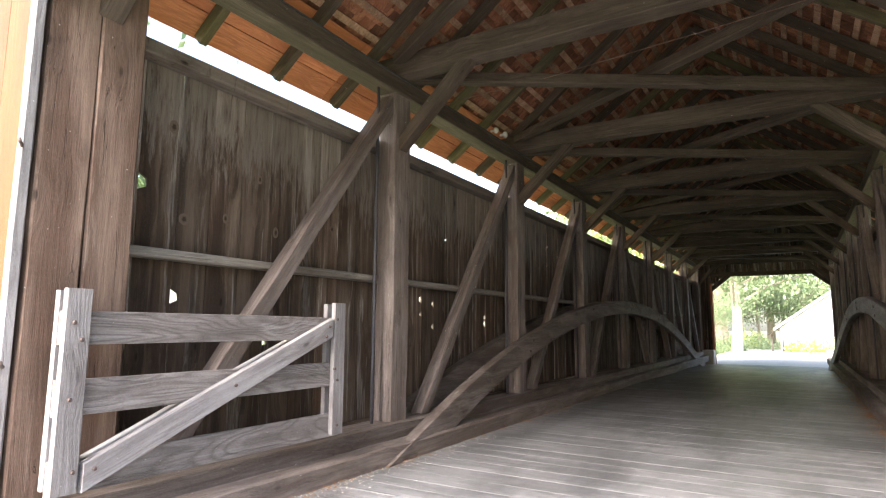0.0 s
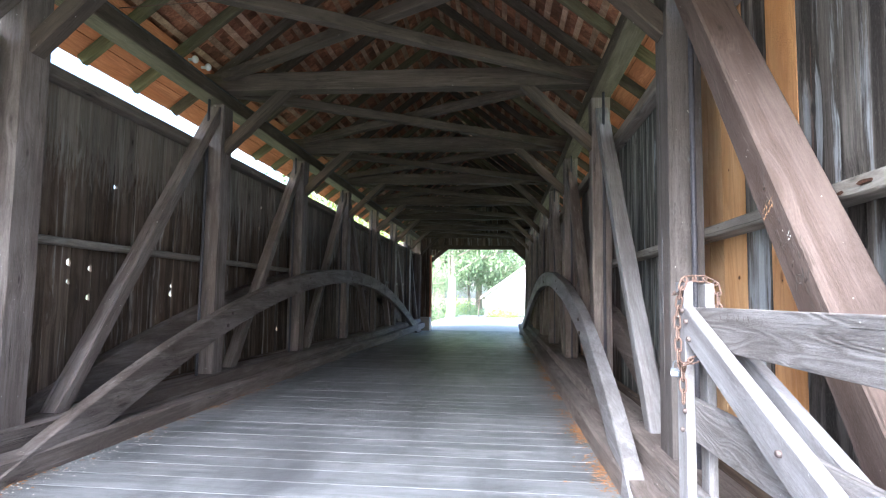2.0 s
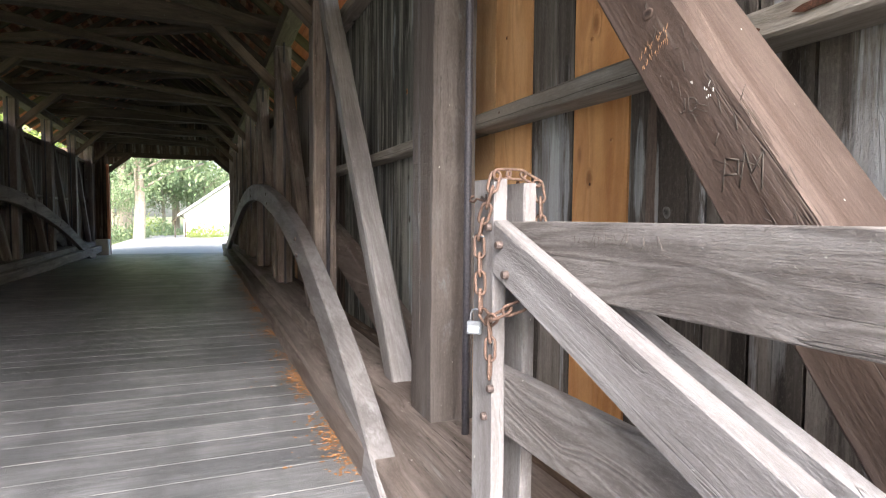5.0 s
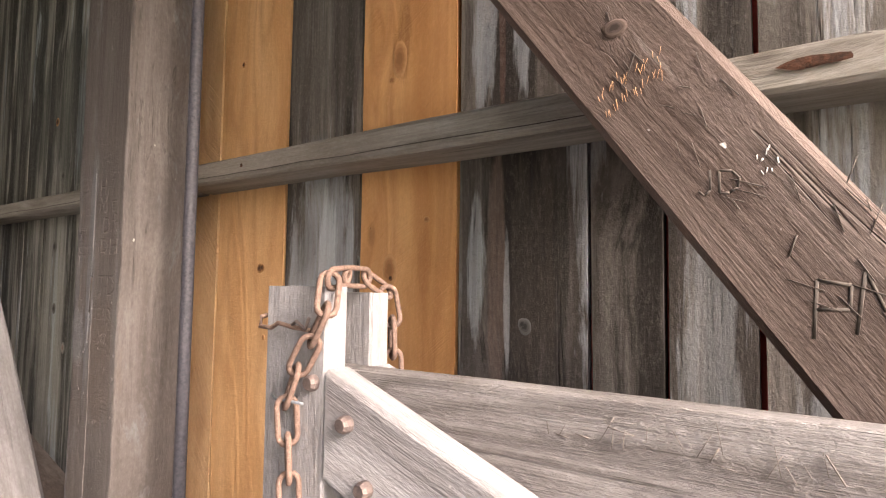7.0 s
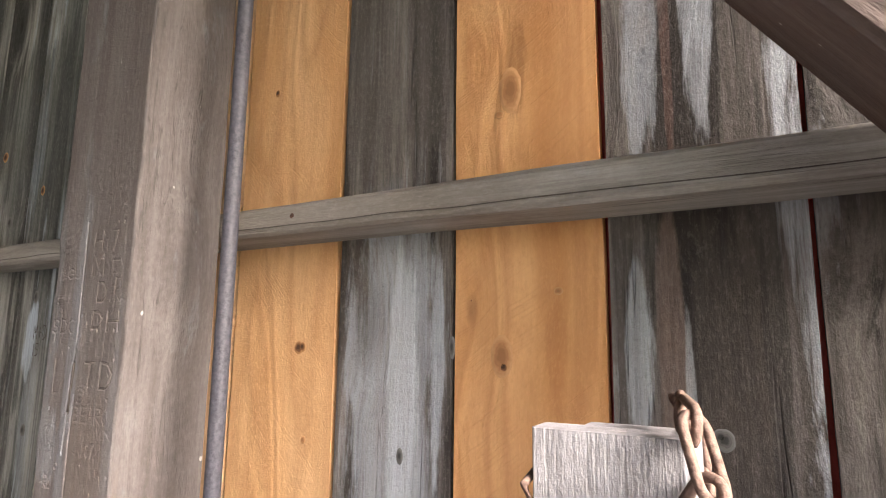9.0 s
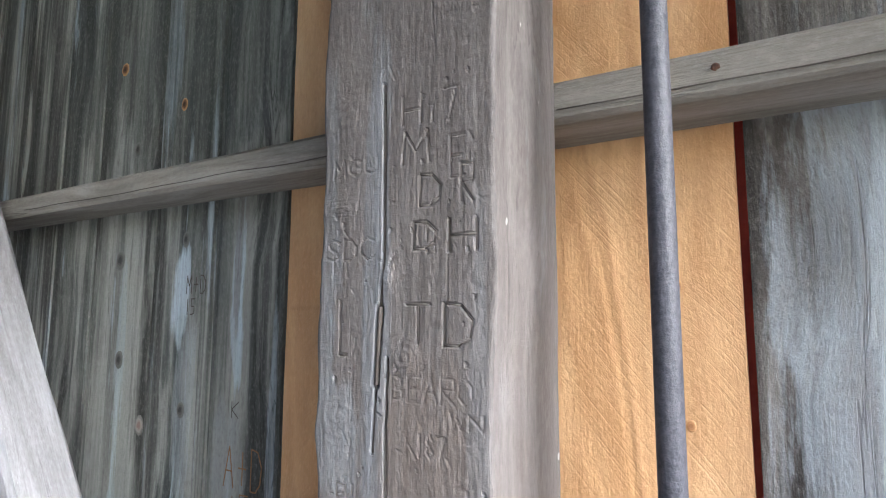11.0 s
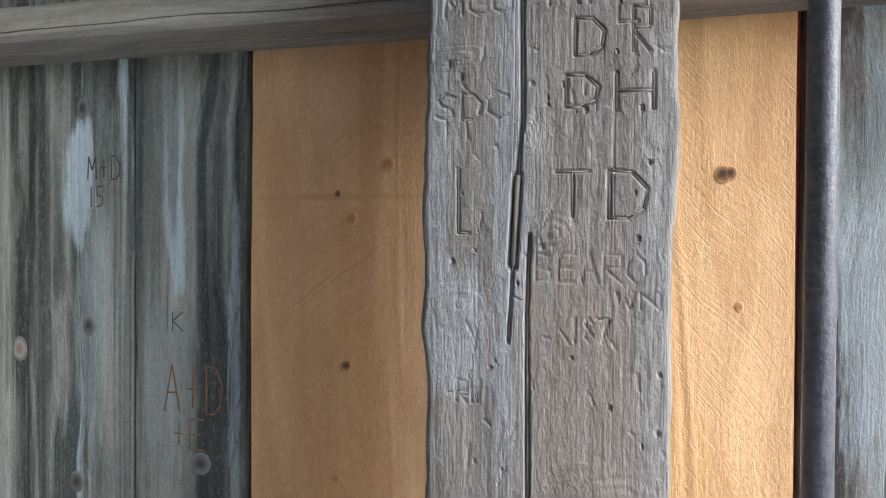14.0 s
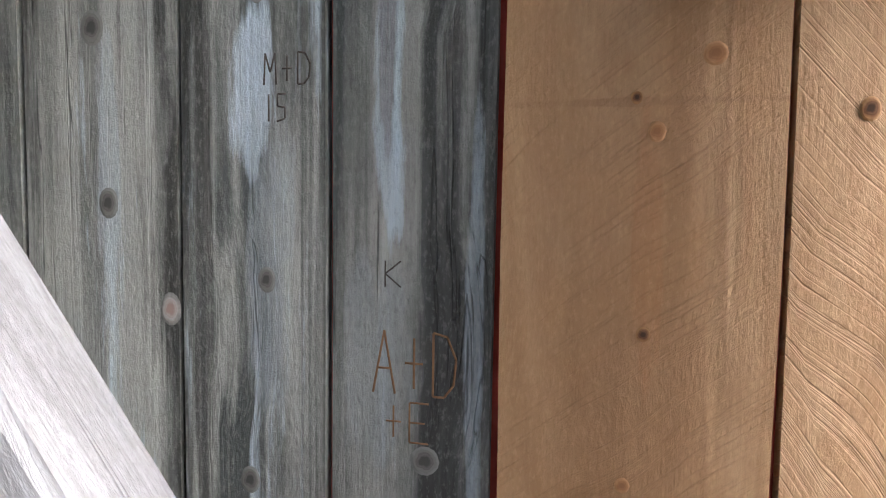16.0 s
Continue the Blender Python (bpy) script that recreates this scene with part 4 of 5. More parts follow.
for x, y, size, seed, leaf in ((0.3, 50, 1.3, 5, LEAF2), (-4.6, 50, 1.3, 6, LEAF), (-2.9, 55, 1.5, 7, LEAF), (2.6, 52, 1.5, 8, LEAF), (-6.0, 47, 1.6, 9, LEAF), (-3.9, 58, 1.8, 10, LEAF2)):
    bush((x, y, -0.42), size, seed, leaf)
well = thing("garden_shelter", (-1.4, 50, -0.42), "small dark gabled wooden well shelter in the garden", "shelter")
for x in (-1.75, -1.05):
    timber("post", (x, 50, -0.42), (x, 50, 1.0), 0.09, 0.09, BARN, well, "", (1, 0, 0))
for s in (-1, 1):
    timber("roof", (-1.4 + s * 0.6, 50, 0.95), (-1.4, 50, 1.4), 0.9, 0.05, BARN, well)

# ---- leaf litter along the curb ----
rnd = random.Random(11)
verts, faces = [], []
for k in range(7500):
    sd = 1 if rnd.random() < 0.85 else -1
    y = rnd.uniform(2.5, 24) if rnd.random() < 0.5 else rnd.uniform(3.5, 12)
    x = side_x(sd, -0.325) - sd * abs(rnd.gauss(0, 0.075)) * (4 if rnd.random() < 0.05 else 1)
    if noise.noise((y * 1.7, sd * 3.0, 0.5)) + rnd.uniform(-0.5, 0.5) < 0:
        continue
    s = rnd.uniform(0.006, 0.024)
    a = rnd.uniform(0, 6.3)
    z = deck_z(y) + 0.006 + rnd.uniform(0, 0.01)
    i0 = len(verts)
    for q, rr in ((0, 1), (1.3, 0.5), (2.2, 0.6), (3.14, 1), (4.4, 0.55), (5.2, 0.6)):
        verts.append((x + s * rr * math.cos(a + q), y + s * rr * math.sin(a + q), z + rnd.uniform(0, 0.006)))
    faces.append(tuple(range(i0, i0 + 6)))
me = bpy.data.meshes.new("leaf_litter")
me.from_pydata(verts, [], faces)
me.materials.append(LITTER)
tagged(new("leaf_litter", me), "dry orange leaf litter along the curbs", "leaves", kind="stuff")

# ---- carved initials ----
STROKES = {
    "A": "0,0 .5,1 1,0|.2,.4 .8,.4", "B": "0,0 0,1 .8,.9 .8,.6 0,.5 .9,.4 .9,.1 0,0", "C": "1,.85 .5,1 0,.7 0,.3 .5,0 1,.15",
    "D": "0,0 0,1 .6,.95 1,.6 .9,.2 .5,0 0,0", "E": "1,0 0,0 0,1 1,1|0,.5 .8,.5", "G": "1,.85 .5,1 0,.7 0,.3 .5,0 1,.2 1,.5 .6,.5",
    "H": "0,0 0,1|1,0 1,1|0,.5 1,.5", "I": ".5,0 .5,1", "J": "0,.2 .4,0 .8,.2 .8,1", "K": "0,0 0,1|1,1 0,.5 1,0", "L": "0,1 0,0 .7,0",
    "M": "0,0 .1,1 .5,.4 .9,1 1,0", "N": "0,0 0,1 1,0 1,1", "O": ".5,1 0,.7 0,.3 .5,0 1,.3 1,.7 .5,1", "P": "0,0 0,1 1,.95 1,.55 0,.5",
    "R": "0,0 0,1 1,.95 1,.55 0,.5 1,0", "S": "1,.85 .5,1 .1,.8 .3,.55 .8,.4 .9,.15 .5,0 0,.15", "T": ".5,0 .5,1|0,1 1,1", "U": "0,1 0,.2 .5,0 1,.2 1,1",
    "W": "0,1 .25,0 .5,.6 .75,0 1,1", "1": ".5,0 .5,1", "5": "1,1 .1,1 .1,.55 .9,.5 .9,.1 0,0", "8": ".5,1 .1,.75 .9,.25 .5,0 .1,.25 .9,.75 .5,1", "7": "0,1 1,1 .4,0", "+": ".5,.1 .5,.9|.1,.5 .9,.5",
}


def carve(name, text, m, w, h, r, mat, label, gap=0.35):
    """Letters cut with a knife: shallow strokes in the local x, y plane of m."""
    bm = bmesh.new()
    x = 0.0
    for ch in text:
        for line in STROKES.get(ch, "").split("|"):
            if line:
                pts = [(x + w * float(a.split(",")[0]), h * float(a.split(",")[1]), 0) for a in line.split()]
                for a, b in zip(pts, pts[1:]):
                    tube(bm, [a, b], r, 5)
        x += w * (1 + gap)
    bmesh.ops.scale(bm, vec=(1, 1, 0.15), verts=bm.verts)
    return tagged(part(name, bm, mat, None, "", m), label, "carving", "carved initials")


def on_right(x, y, z, lean=0.0):
    """A pose on a surface that faces the deck from the right side: local x runs towards the near portal."""
    return Matrix.Translation((x, y, z)) @ Matrix(((0, 0, -1, 0), (-1, 0, 0, 0), (0, 1, 0, 0), (0, 0, 0, 1))) @ Matrix.Rotation(radians(lean), 4, "Z")


PX = FACE_R - 0.001
WX = side_x(1, 0.4205)
POST_WORDS = (
    ("M", 5.552, 1.792, 0.050, 0.052, 0.0022), ("E", 5.467, 1.765, 0.024, 0.062, 0.0020), ("D", 5.519, 1.727, 0.036, 0.047, 0.0028), ("R", 5.449, 1.727, 0.020, 0.057, 0.0024),
    ("D", 5.530, 1.662, 0.040, 0.041, 0.0028), ("H", 5.468, 1.656, 0.044, 0.046, 0.0030), ("T", 5.541, 1.523, 0.040, 0.057, 0.0026), ("D", 5.476, 1.521, 0.046, 0.060, 0.0028),
    ("MGU", 5.688, 1.788, 0.024, 0.026, 0.0017), ("SDC", 5.699, 1.651, 0.026, 0.034, 0.0018), ("L", 5.668, 1.502, 0.020, 0.084, 0.0026),
    ("BEARO", 5.566, 1.440, 0.021, 0.036, 0.0012), ("WN", 5.466, 1.408, 0.022, 0.020, 0.0013), ("187", 5.523, 1.364, 0.013, 0.030, 0.0016), ("RW", 5.668, 1.278, 0.013, 0.030, 0.0016),
    ("H", 5.552, 1.856, 0.034, 0.046, 0.0022), ("7", 5.478, 1.852, 0.022, 0.050, 0.0020),
)
POST_CRACKS = (([(5.588, 1.93), (5.585, 1.757), (5.584, 1.649), (5.590, 1.577)], 0.0022), ([(5.590, 1.577), (5.596, 1.46)], 0.0042), ([(5.574, 1.50), (5.577, 1.394), (5.574, 1.11), (5.576, 0.8)], 0.0020), ([(5.596, 1.46), (5.601, 1.36)], 0.0016))
POST_KNOTS = ((5.671, 1.735, 0.028, 0.006), (5.544, 1.502, 0.022, 0.010), (5.668, 1.403, 0.03, 0.012), (5.577, 1.623, 0.008, 0.010), (5.455, 1.165, 0.045, 0.013), (5.665, 1.885, 0.035, 0.016))


def lattice(ya, za, cy, cz, seed):
    """Smooth value noise, 0 to 1, with cells cy wide and cz high."""
    table = np.random.RandomState(seed).rand(64, 64)
    u, v = ya / cy, za / cz
    i, j = np.floor(u).astype(int), np.floor(v).astype(int)
    fu, fv = u - i, v - j
    fu, fv = fu * fu * (3 - 2 * fu), fv * fv * (3 - 2 * fv)
    at = lambda p, q: table[p % 64, q % 64]
    return (at(i, j) * (1 - fu) + at(i + 1, j) * fu) * (1 - fv) + (at(i, j + 1) * (1 - fu) + at(i + 1, j + 1) * fu) * fv


def carved_post(yc, width, deep, z0, z1):
    """The hewn post: a finely divided front with letters, cracks, nail holes and wane cut into it."""
    fine0, fine1, step, cols = 0.95, 2.15, 0.0026, 120
    zs = list(np.arange(z0, fine0, 0.06)) + list(np.arange(fine0, fine1, step)) + list(np.arange(fine1, z1, 0.06)) + [z1]
    zs = np.array(zs)
    f = np.linspace(-1, 1, cols)
    low = yc - width / 2 + 0.010 * (lattice(zs * 0, zs, 1, 0.16, 3) - 0.5) + 0.003 * (lattice(zs * 0, zs, 1, 0.03, 4) - 0.5)
    high = yc + width / 2 + 0.012 * (lattice(zs * 0, zs, 1, 0.14, 5) - 0.5) + 0.003 * (lattice(zs * 0, zs, 1, 0.025, 6) - 0.5) + 0.010 * np.exp(-((zs - 1.385) / 0.05) ** 2)
    low = low + 0.018 * np.clip(1.9 - zs, 0, 0.6)
    high = high + 0.006
    ya = low[:, None] + (high - low)[:, None] * (f[None, :] + 1) / 2
    za = np.repeat(zs[:, None], cols, 1)
    sink = 0.0016 * lattice(ya, za, 0.05, 0.09, 11) + 0.0006 * lattice(ya, za, 0.011, 0.07, 12) + 0.0006 * lattice(ya, za, 0.006, 0.02, 13)
    sink += 0.0007 * np.clip((lattice(ya, za, 0.012, 0.016, 14) - 0.78) / 0.1, 0, 1) * lattice(ya, za, 0.08, 0.1, 15)
    edge = np.clip((np.abs(f) - 0.95) / 0.05, 0, 1)[None, :]
    sink += 0.005 * edge ** 2 * (0.4 + lattice(ya, za, 0.5, 0.05, 16))

    def groove(p, q, r, depth):
        d = np.array(q) - np.array(p)
        n = max(float(d @ d), 1e-9)
        t = np.clip(((ya - p[0]) * d[0] + (za - p[1]) * d[1]) / n, 0, 1)
        far = np.hypot(ya - p[0] - t * d[0], za - p[1] - t * d[1])
        return depth * np.clip(1.25 - far / r, 0, 1)

    cut = np.zeros_like(sink)
    for text, y, z, w, h, r in POST_WORDS:
        x = 0.0
        for ch in text:
            for line in STROKES.get(ch, "").split("|"):
                pts = [(y - x - w * float(a.split(",")[0]), z + h * float(a.split(",")[1])) for a in line.split()]
                for p, q in zip(pts, pts[1:]):
                    cut = np.maximum(cut, groove(p, q, max(r * 1.1, 0.0024), 0.8 * r))
            x += w * 1.35
    for pts, r in POST_CRACKS:
        for p, q in zip(pts, pts[1:]):
            cut = np.maximum(cut, groove(p, q, r * 1.6, 0.004 + r))
    rnd = random.Random(8)
    for k in range(42):
        p = (rnd.uniform(yc - 0.14, yc + 0.14), rnd.uniform(1.0, 1.95))
        cut = np.maximum(cut, groove(p, (p[0], p[1] + rnd.uniform(0.001, 0.004)), rnd.uniform(0.0016, 0.0034), 0.0035))
    for k in range(60):
        p = (rnd.uniform(yc - 0.15, yc + 0.15), rnd.uniform(1.0, 2.0))
        q = (p[0] + rnd.uniform(-0.012, 0.012), p[1] + rnd.uniform(-0.03, 0.03))
        cut = np.maximum(cut, groove(p, q, 0.0022, 0.0011))
    for y, z, ry, rz in POST_KNOTS:
        rr = np.hypot((ya - y) / (ry * 1.6), (za - z) / (rz * 2.6))
        sink -= 0.0035 * np.exp(-rr ** 2) * (1 + 0.12 * np.sin(rr * 16 + 6 * lattice(ya, za, 0.03, 0.02, 17)))
    sink += cut
    verts, faces = [], []
    rows = len(zs)
    for i in range(rows):
        for k in range(cols):
            verts.append((zs[i] - z0, ya[i, k] - yc, deep / 2 - sink[i, k]))
        verts.append((zs[i] - z0, width / 2 + (high[i] - yc - width / 2) * 0.3, -deep / 2))
        verts.append((zs[i] - z0, -width / 2 + (low[i] - yc + width / 2) * 0.3, -deep / 2))
    n = cols + 2
    for i in range(rows - 1):
        for k in range(n):
            j = (k + 1) % n
            faces.append((i * n + k, (i + 1) * n + k, (i + 1) * n + j, i * n + j))
    faces += [tuple(range(n)), tuple(range((rows - 1) * n, rows * n))[::-1]]
    me = bpy.data.meshes.new("post")
    me.from_pydata(verts, [], faces)
    bm = bmesh.new()
    bm.from_mesh(me)
    bmesh.ops.recalc_face_normals(bm, faces=bm.faces)
    m, _ = along((side_x(1, deep / 2), yc, z0), (side_x(1, deep / 2), yc, z1), (-1, 0, 0))
    return part("post", bm, CARVED, truss_r, "hewn grey post carved with old initials", m)


carved_post(POSTS[1], 0.315, 0.244, 0.33, PLATE)
# strokes in the groove bottoms: darker lines plus painted groove shade
for text, y, z, w, h, r in POST_WORDS:
    carve("carved_letters", text, on_right(PX + 0.0036, y, z), w, h, r * 0.45, WORN, "old initials %s carved into the grey post" % text)
for text, y, z, w, h, r, mat, lean in (
    ("M+D", 6.640, 1.632, 0.024, 0.055, 0.0019, CUT, 0), ("15", 6.640, 1.568, 0.018, 0.048, 0.0019, CUT, 0), ("A+D", 6.433, 1.096, 0.040, 0.11, 0.0022, CHALK, 0),
    ("+E", 6.412, 1.012, 0.034, 0.07, 0.0018, CHALK, 0), ("K", 6.412, 1.282, 0.028, 0.045, 0.0015, CUT, 0),
):
    carve("scratched_letters", text, on_right(WX, y, z, lean), w, h, r, mat, "initials %s scratched into the weathered board" % text)
DX = side_x(1, -0.031)
for text, y, z, w, h, r, mat, lean in (("P", 3.525, 1.498, 0.036, 0.075, 0.0024, CUT, -4), ("M", 3.480, 1.506, 0.055, 0.078, 0.0024, CUT, -4), ("J", 3.660, 1.692, 0.020, 0.036, 0.0018, CUT, 0), ("D", 3.632, 1.694, 0.026, 0.032, 0.0018, CUT, 0)):
    carve("carved_letters", text, on_right(DX, y, z, lean), w, h, r, mat, "letter %s carved into the brown brace" % text)
rnd = random.Random(77)
bm = bmesh.new()
for row, (y, z, n) in enumerate(((3.80, 1.862, 7), (3.79, 1.835, 7))):
    for k in range(n):
        yy, zz = y - 0.014 * k, z + 0.007 * k
        for q in range(3):
            a = (rnd.uniform(-0.004, 0.004), yy + rnd.uniform(-0.005, 0.005), zz + rnd.uniform(-0.008, 0.008))
            tube(bm, [(DX, a[1], a[2]), (DX, a[1] + rnd.uniform(-0.004, 0.004), a[2] + rnd.uniform(0.008, 0.016))], 0.0005, 4)
tagged(part("scratched_marks", bm, OCHRE), "illegible ochre scratches on the brown brace", "carving", "carved initials", "stuff")
bm = bmesh.new()
for k in range(46):
    y = rnd.uniform(3.33, 3.80)
    z = 1.62 + (y - 3.5) * 1.3 + rnd.uniform(-0.11, 0.10)
    a, n = radians(rnd.choice((50, 60, 110, 20, 75))), rnd.uniform(0.012, 0.05)
    tube(bm, [(DX, y, z), (DX, y + n * math.cos(a), z + n * math.sin(a))], rnd.uniform(0.0005, 0.0011), 4)
tagged(part("scratched_marks", bm, CUT), "knife scratches over the brown brace", "carving", "carved initials", "stuff")
RX = GX - 0.0228
bm = bmesh.new()
for k in range(26):
    f = (k + 0.5) / 26
    y, z = 3.806 + f * -0.348, 1.385 - 0.018 * f + rnd.uniform(-0.012, 0.012)
    if k % 7 == 3:
        continue
    a, n = radians(rnd.choice((80, 95, 60, 120, 10))), rnd.uniform(0.014, 0.034)
    tube(bm, [(RX, y, z), (RX, y + n * math.cos(a), z + n * math.sin(a))], rnd.uniform(0.0004, 0.0009), 4)
tagged(part("scratched_marks", bm, FAINT), "illegible worn letters scratched into the gate rail", "carving", "carved initials", "stuff")
bm = bmesh.new()
for k in range(8):
    y, z = 3.572 + rnd.gauss(0, 0.006), 1.741 + rnd.gauss(0, 0.010)
    tube(bm, [(DX, y, z), (DX, y + rnd.uniform(-0.004, 0.004), z - rnd.uniform(0.003, 0.010))], rnd.uniform(0.0004, 0.0012), 6)
tagged(part("white_splash", bm, CERAMIC), "small white splash of paint on the brown brace", "splash", "", "stuff")
# the long drying crack in the carved post
bm = bmesh.new()
for pts, r in POST_CRACKS:
    tube(bm, [(PX + 0.006, y, z) for y, z in pts], r, 6)
tagged(part("drying_crack", bm, CUT), "long dark drying crack down the carved post", "crack")

# knots that stand out in single boards


def knot_wood(name, core, mid, rim):
    """End grain of a branch: rings from a dark core out to the board's own colour."""
    m, nt, b = nodes_of(name, 0.7)
    tc = nt.nodes.new("ShaderNodeTexCoord")
    sub = nt.nodes.new("ShaderNodeVectorMath")
    sub.operation = "SUBTRACT"
    sub.inputs[1].default_value = (0.5, 0.5, 0.5)
    nt.links.new(tc.outputs["Generated"], sub.inputs[0])
    flat = nt.nodes.new("ShaderNodeVectorMath")
    flat.operation = "MULTIPLY"
    flat.inputs[1].default_value = (0, 2, 2)
    nt.links.new(sub.outputs[0], flat.inputs[0])
    ln = nt.nodes.new("ShaderNodeVectorMath")
    ln.operation = "LENGTH"
    nt.links.new(flat.outputs[0], ln.inputs[0])
    rad = mathn(nt, "ADD", ln.outputs["Value"], mathn(nt, "MULTIPLY", mathn(nt, "SUBTRACT", tex(nt, tc.outputs["Object"], (90, 90, 90), 3), 0.5), 0.5))
    col = mixc(nt, ramp(nt, rad, 0.30, 0.55), core, mid)
    col = mixc(nt, ramp(nt, mathn(nt, "SINE", mathn(nt, "MULTIPLY", rad, 26.0)), 0.2, 1.0, 0.0, 0.5), col, core)
    col = mixc(nt, ramp(nt, rad, 0.60, 0.92), col, rim)
    nt.links.new(col, b.inputs["Base Color"])
    return m


KNOT = knot_wood("dark_knot", (0.06, 0.028, 0.014), (0.22, 0.10, 0.045), (0.50, 0.27, 0.12))
HALO = knot_wood("knot_halo", (0.30, 0.14, 0.06), (0.42, 0.20, 0.085), (0.56, 0.31, 0.145))
GREYKNOT = knot_wood("grey_knot", (0.05, 0.048, 0.045), (0.13, 0.125, 0.115), (0.16, 0.158, 0.15))
PALEKNOT = knot_wood("pale_reddish_knot", (0.27, 0.19, 0.165), (0.34, 0.32, 0.30), (0.17, 0.165, 0.155))
BRACEKNOT = knot_wood("brace_knot", (0.03, 0.021, 0.018), (0.085, 0.06, 0.051), (0.11, 0.077, 0.065))
BARNKNOT = knot_wood("barn_knot", (0.035, 0.025, 0.018), (0.13, 0.098, 0.07), (0.125, 0.095, 0.074))
GOUGE = plain("rotten_red_wood", (0.015, 0.009, 0.007), (0.10, 0.042, 0.024), 70, 0.9, 0, 0.6)


def knot(y, z, ry, rz, mat, own=None, x=None, out=-1):
    bm = bmesh.new()
    n = 14
    rings = []
    for f, lift in ((1.0, 0.0), (0.8, 0.0016), (0.45, 0.0022)):
        rings.append([bm.verts.new((out * lift, f * ry * math.cos(k * math.tau / n) * (1 + 0.12 * noise.noise((k * 0.7, y * 9, z * 9))), f * rz * math.sin(k * math.tau / n))) for k in range(n)])
    for a, b in zip(rings, rings[1:]):
        for k in range(n):
            bm.faces.new((a[k], b[k], b[(k + 1) % n], a[(k + 1) % n]))
    bm.faces.new(rings[-1][::-1])
    return part("knot", bm, mat, own or wall_r, "", Matrix.Translation((x or WX - 0.0005, y, z)))


KNOTS = [(4.622, 1.584, 0.013, 0.015, KNOT), (4.627, 1.607, 0.028, 0.05, HALO), (5.231, 1.621, 0.013, 0.015, KNOT), (5.381, 2.402, 0.010, 0.012, KNOT), (4.629, 2.191, 0.012, 0.010, HALO), (4.60, 2.25, 0.03, 0.06, HALO), (4.489, 1.753, 0.011, 0.009, HALO),
         (4.756, 1.626, 0.008, 0.028, GREYKNOT), (5.213, 1.372, 0.009, 0.011, HALO), (4.704, 1.737, 0.003, 0.003, KNOT), (6.999, 1.751, 0.026, 0.034, GREYKNOT), (6.836, 1.222, 0.022, 0.032, PALEKNOT), (6.653, 1.80, 0.016, 0.026, GREYKNOT), (6.636, 1.285, 0.018, 0.024, GREYKNOT),
         # KNOTs at 7.05 and 6.70: knot holes, their orange light painted as colour
         (6.672, 0.91, 0.02, 0.026, GREYKNOT), (6.338, 0.982, 0.026, 0.026, GREYKNOT), (5.977, 1.539, 0.014, 0.016, HALO), (6.008, 1.591, 0.009, 0.010, KNOT), (5.898, 1.653, 0.018, 0.018, HALO), (5.987, 1.224, 0.011, 0.012, KNOT), (6.011, 0.978, 0.012, 0.013, HALO), (5.244, 1.619, 0.017, 0.019, KNOT), (5.691, 1.566, 0.014, 0.018, KNOT), (4.178, 1.466, 0.014, 0.016, GREYKNOT), (4.9, 1.36, 0.010, 0.02, GREYKNOT), (7.05, 2.44, 0.022, 0.024, KNOT), (6.70, 2.245, 0.016, 0.022, KNOT), (6.94, 2.13, 0.016, 0.026, GREYKNOT), (4.171, 1.46, 0.018, 0.022, GREYKNOT), (6.97, 1.42, 0.022, 0.030, GREYKNOT)]

# rotten gouges in the right girt
for y, z, ry, rz in ((3.53, 1.952, 0.055, 0.011), (3.70, 1.935, 0.028, 0.008), (5.13, 1.952, 0.007, 0.006)):
    bm = bmesh.new()
    n = 16
    ring = [bm.verts.new((0, ry * math.cos(k * math.tau / n) * (1 + 0.2 * noise.noise((k * 0.9, y * 5, 1))), rz * math.sin(k * math.tau / n) * (1 + 0.4 * noise.noise((k * 1.7, y * 5, 7))))) for k in range(n)]
    inner = [bm.verts.new((-0.0012, v.co.y * 0.7, v.co.z * 0.6)) for v in ring]
    for k in range(n):
        bm.faces.new((ring[k], inner[k], inner[(k + 1) % n], ring[(k + 1) % n]))
    bm.faces.new(inner[::-1])
    gouge = part("rotten_gouge", bm, GOUGE, None, "", Matrix.Translation((side_x(1, 0.2465), y, z)))
    tagged(gouge, "dark reddish rotten gouge in the wall girt", "gouge", "girt gouges")

for ya, yb, z in ((3.9, 5.39, 1.926), (5.73, 7.3, 1.921)):
    bm = bmesh.new()
    tube(bm, [(side_x(1, 0.2488), ya + (yb - ya) * k / 16, z + 0.006 * noise.noise((k * 0.45, ya, 2.0)) + 0.004 * k / 16) for k in range(17)], 0.0013, 5)
    tagged(part("drying_crack", bm, CUT), "thin dark drying crack along the wall girt", "crack", "girt cracks")

# pale crumbs of wood and gravel by the left arch foot
rnd = random.Random(55)
verts, faces = [], []
for k in range(420):
    y = rnd.uniform(3.2, 7.0)
    x = side_x(-1, -0.29) + abs(rnd.gauss(0, 0.16))
    s = rnd.uniform(0.003, 0.010)
    a = rnd.uniform(0, 6.3)
    i0 = len(verts)
    for q in range(4):
        verts.append((x + s * math.cos(a + q * 1.57) * rnd.uniform(0.6, 1.2), y + s * math.sin(a + q * 1.57), 0.004))
    verts.append((x, y, 0.004 + s * 0.8))
    faces += [(i0 + q, i0 + (q + 1) % 4, i0 + 4) for q in range(4)]
me = bpy.data.meshes.new("wood_crumbs")
me.from_pydata(verts, [], faces)
me.materials.append(STONE)
tagged(new("wood_crumbs", me), "pale crumbs of wood and gravel on the deck", "crumbs", kind="stuff")
bm = bmesh.new()
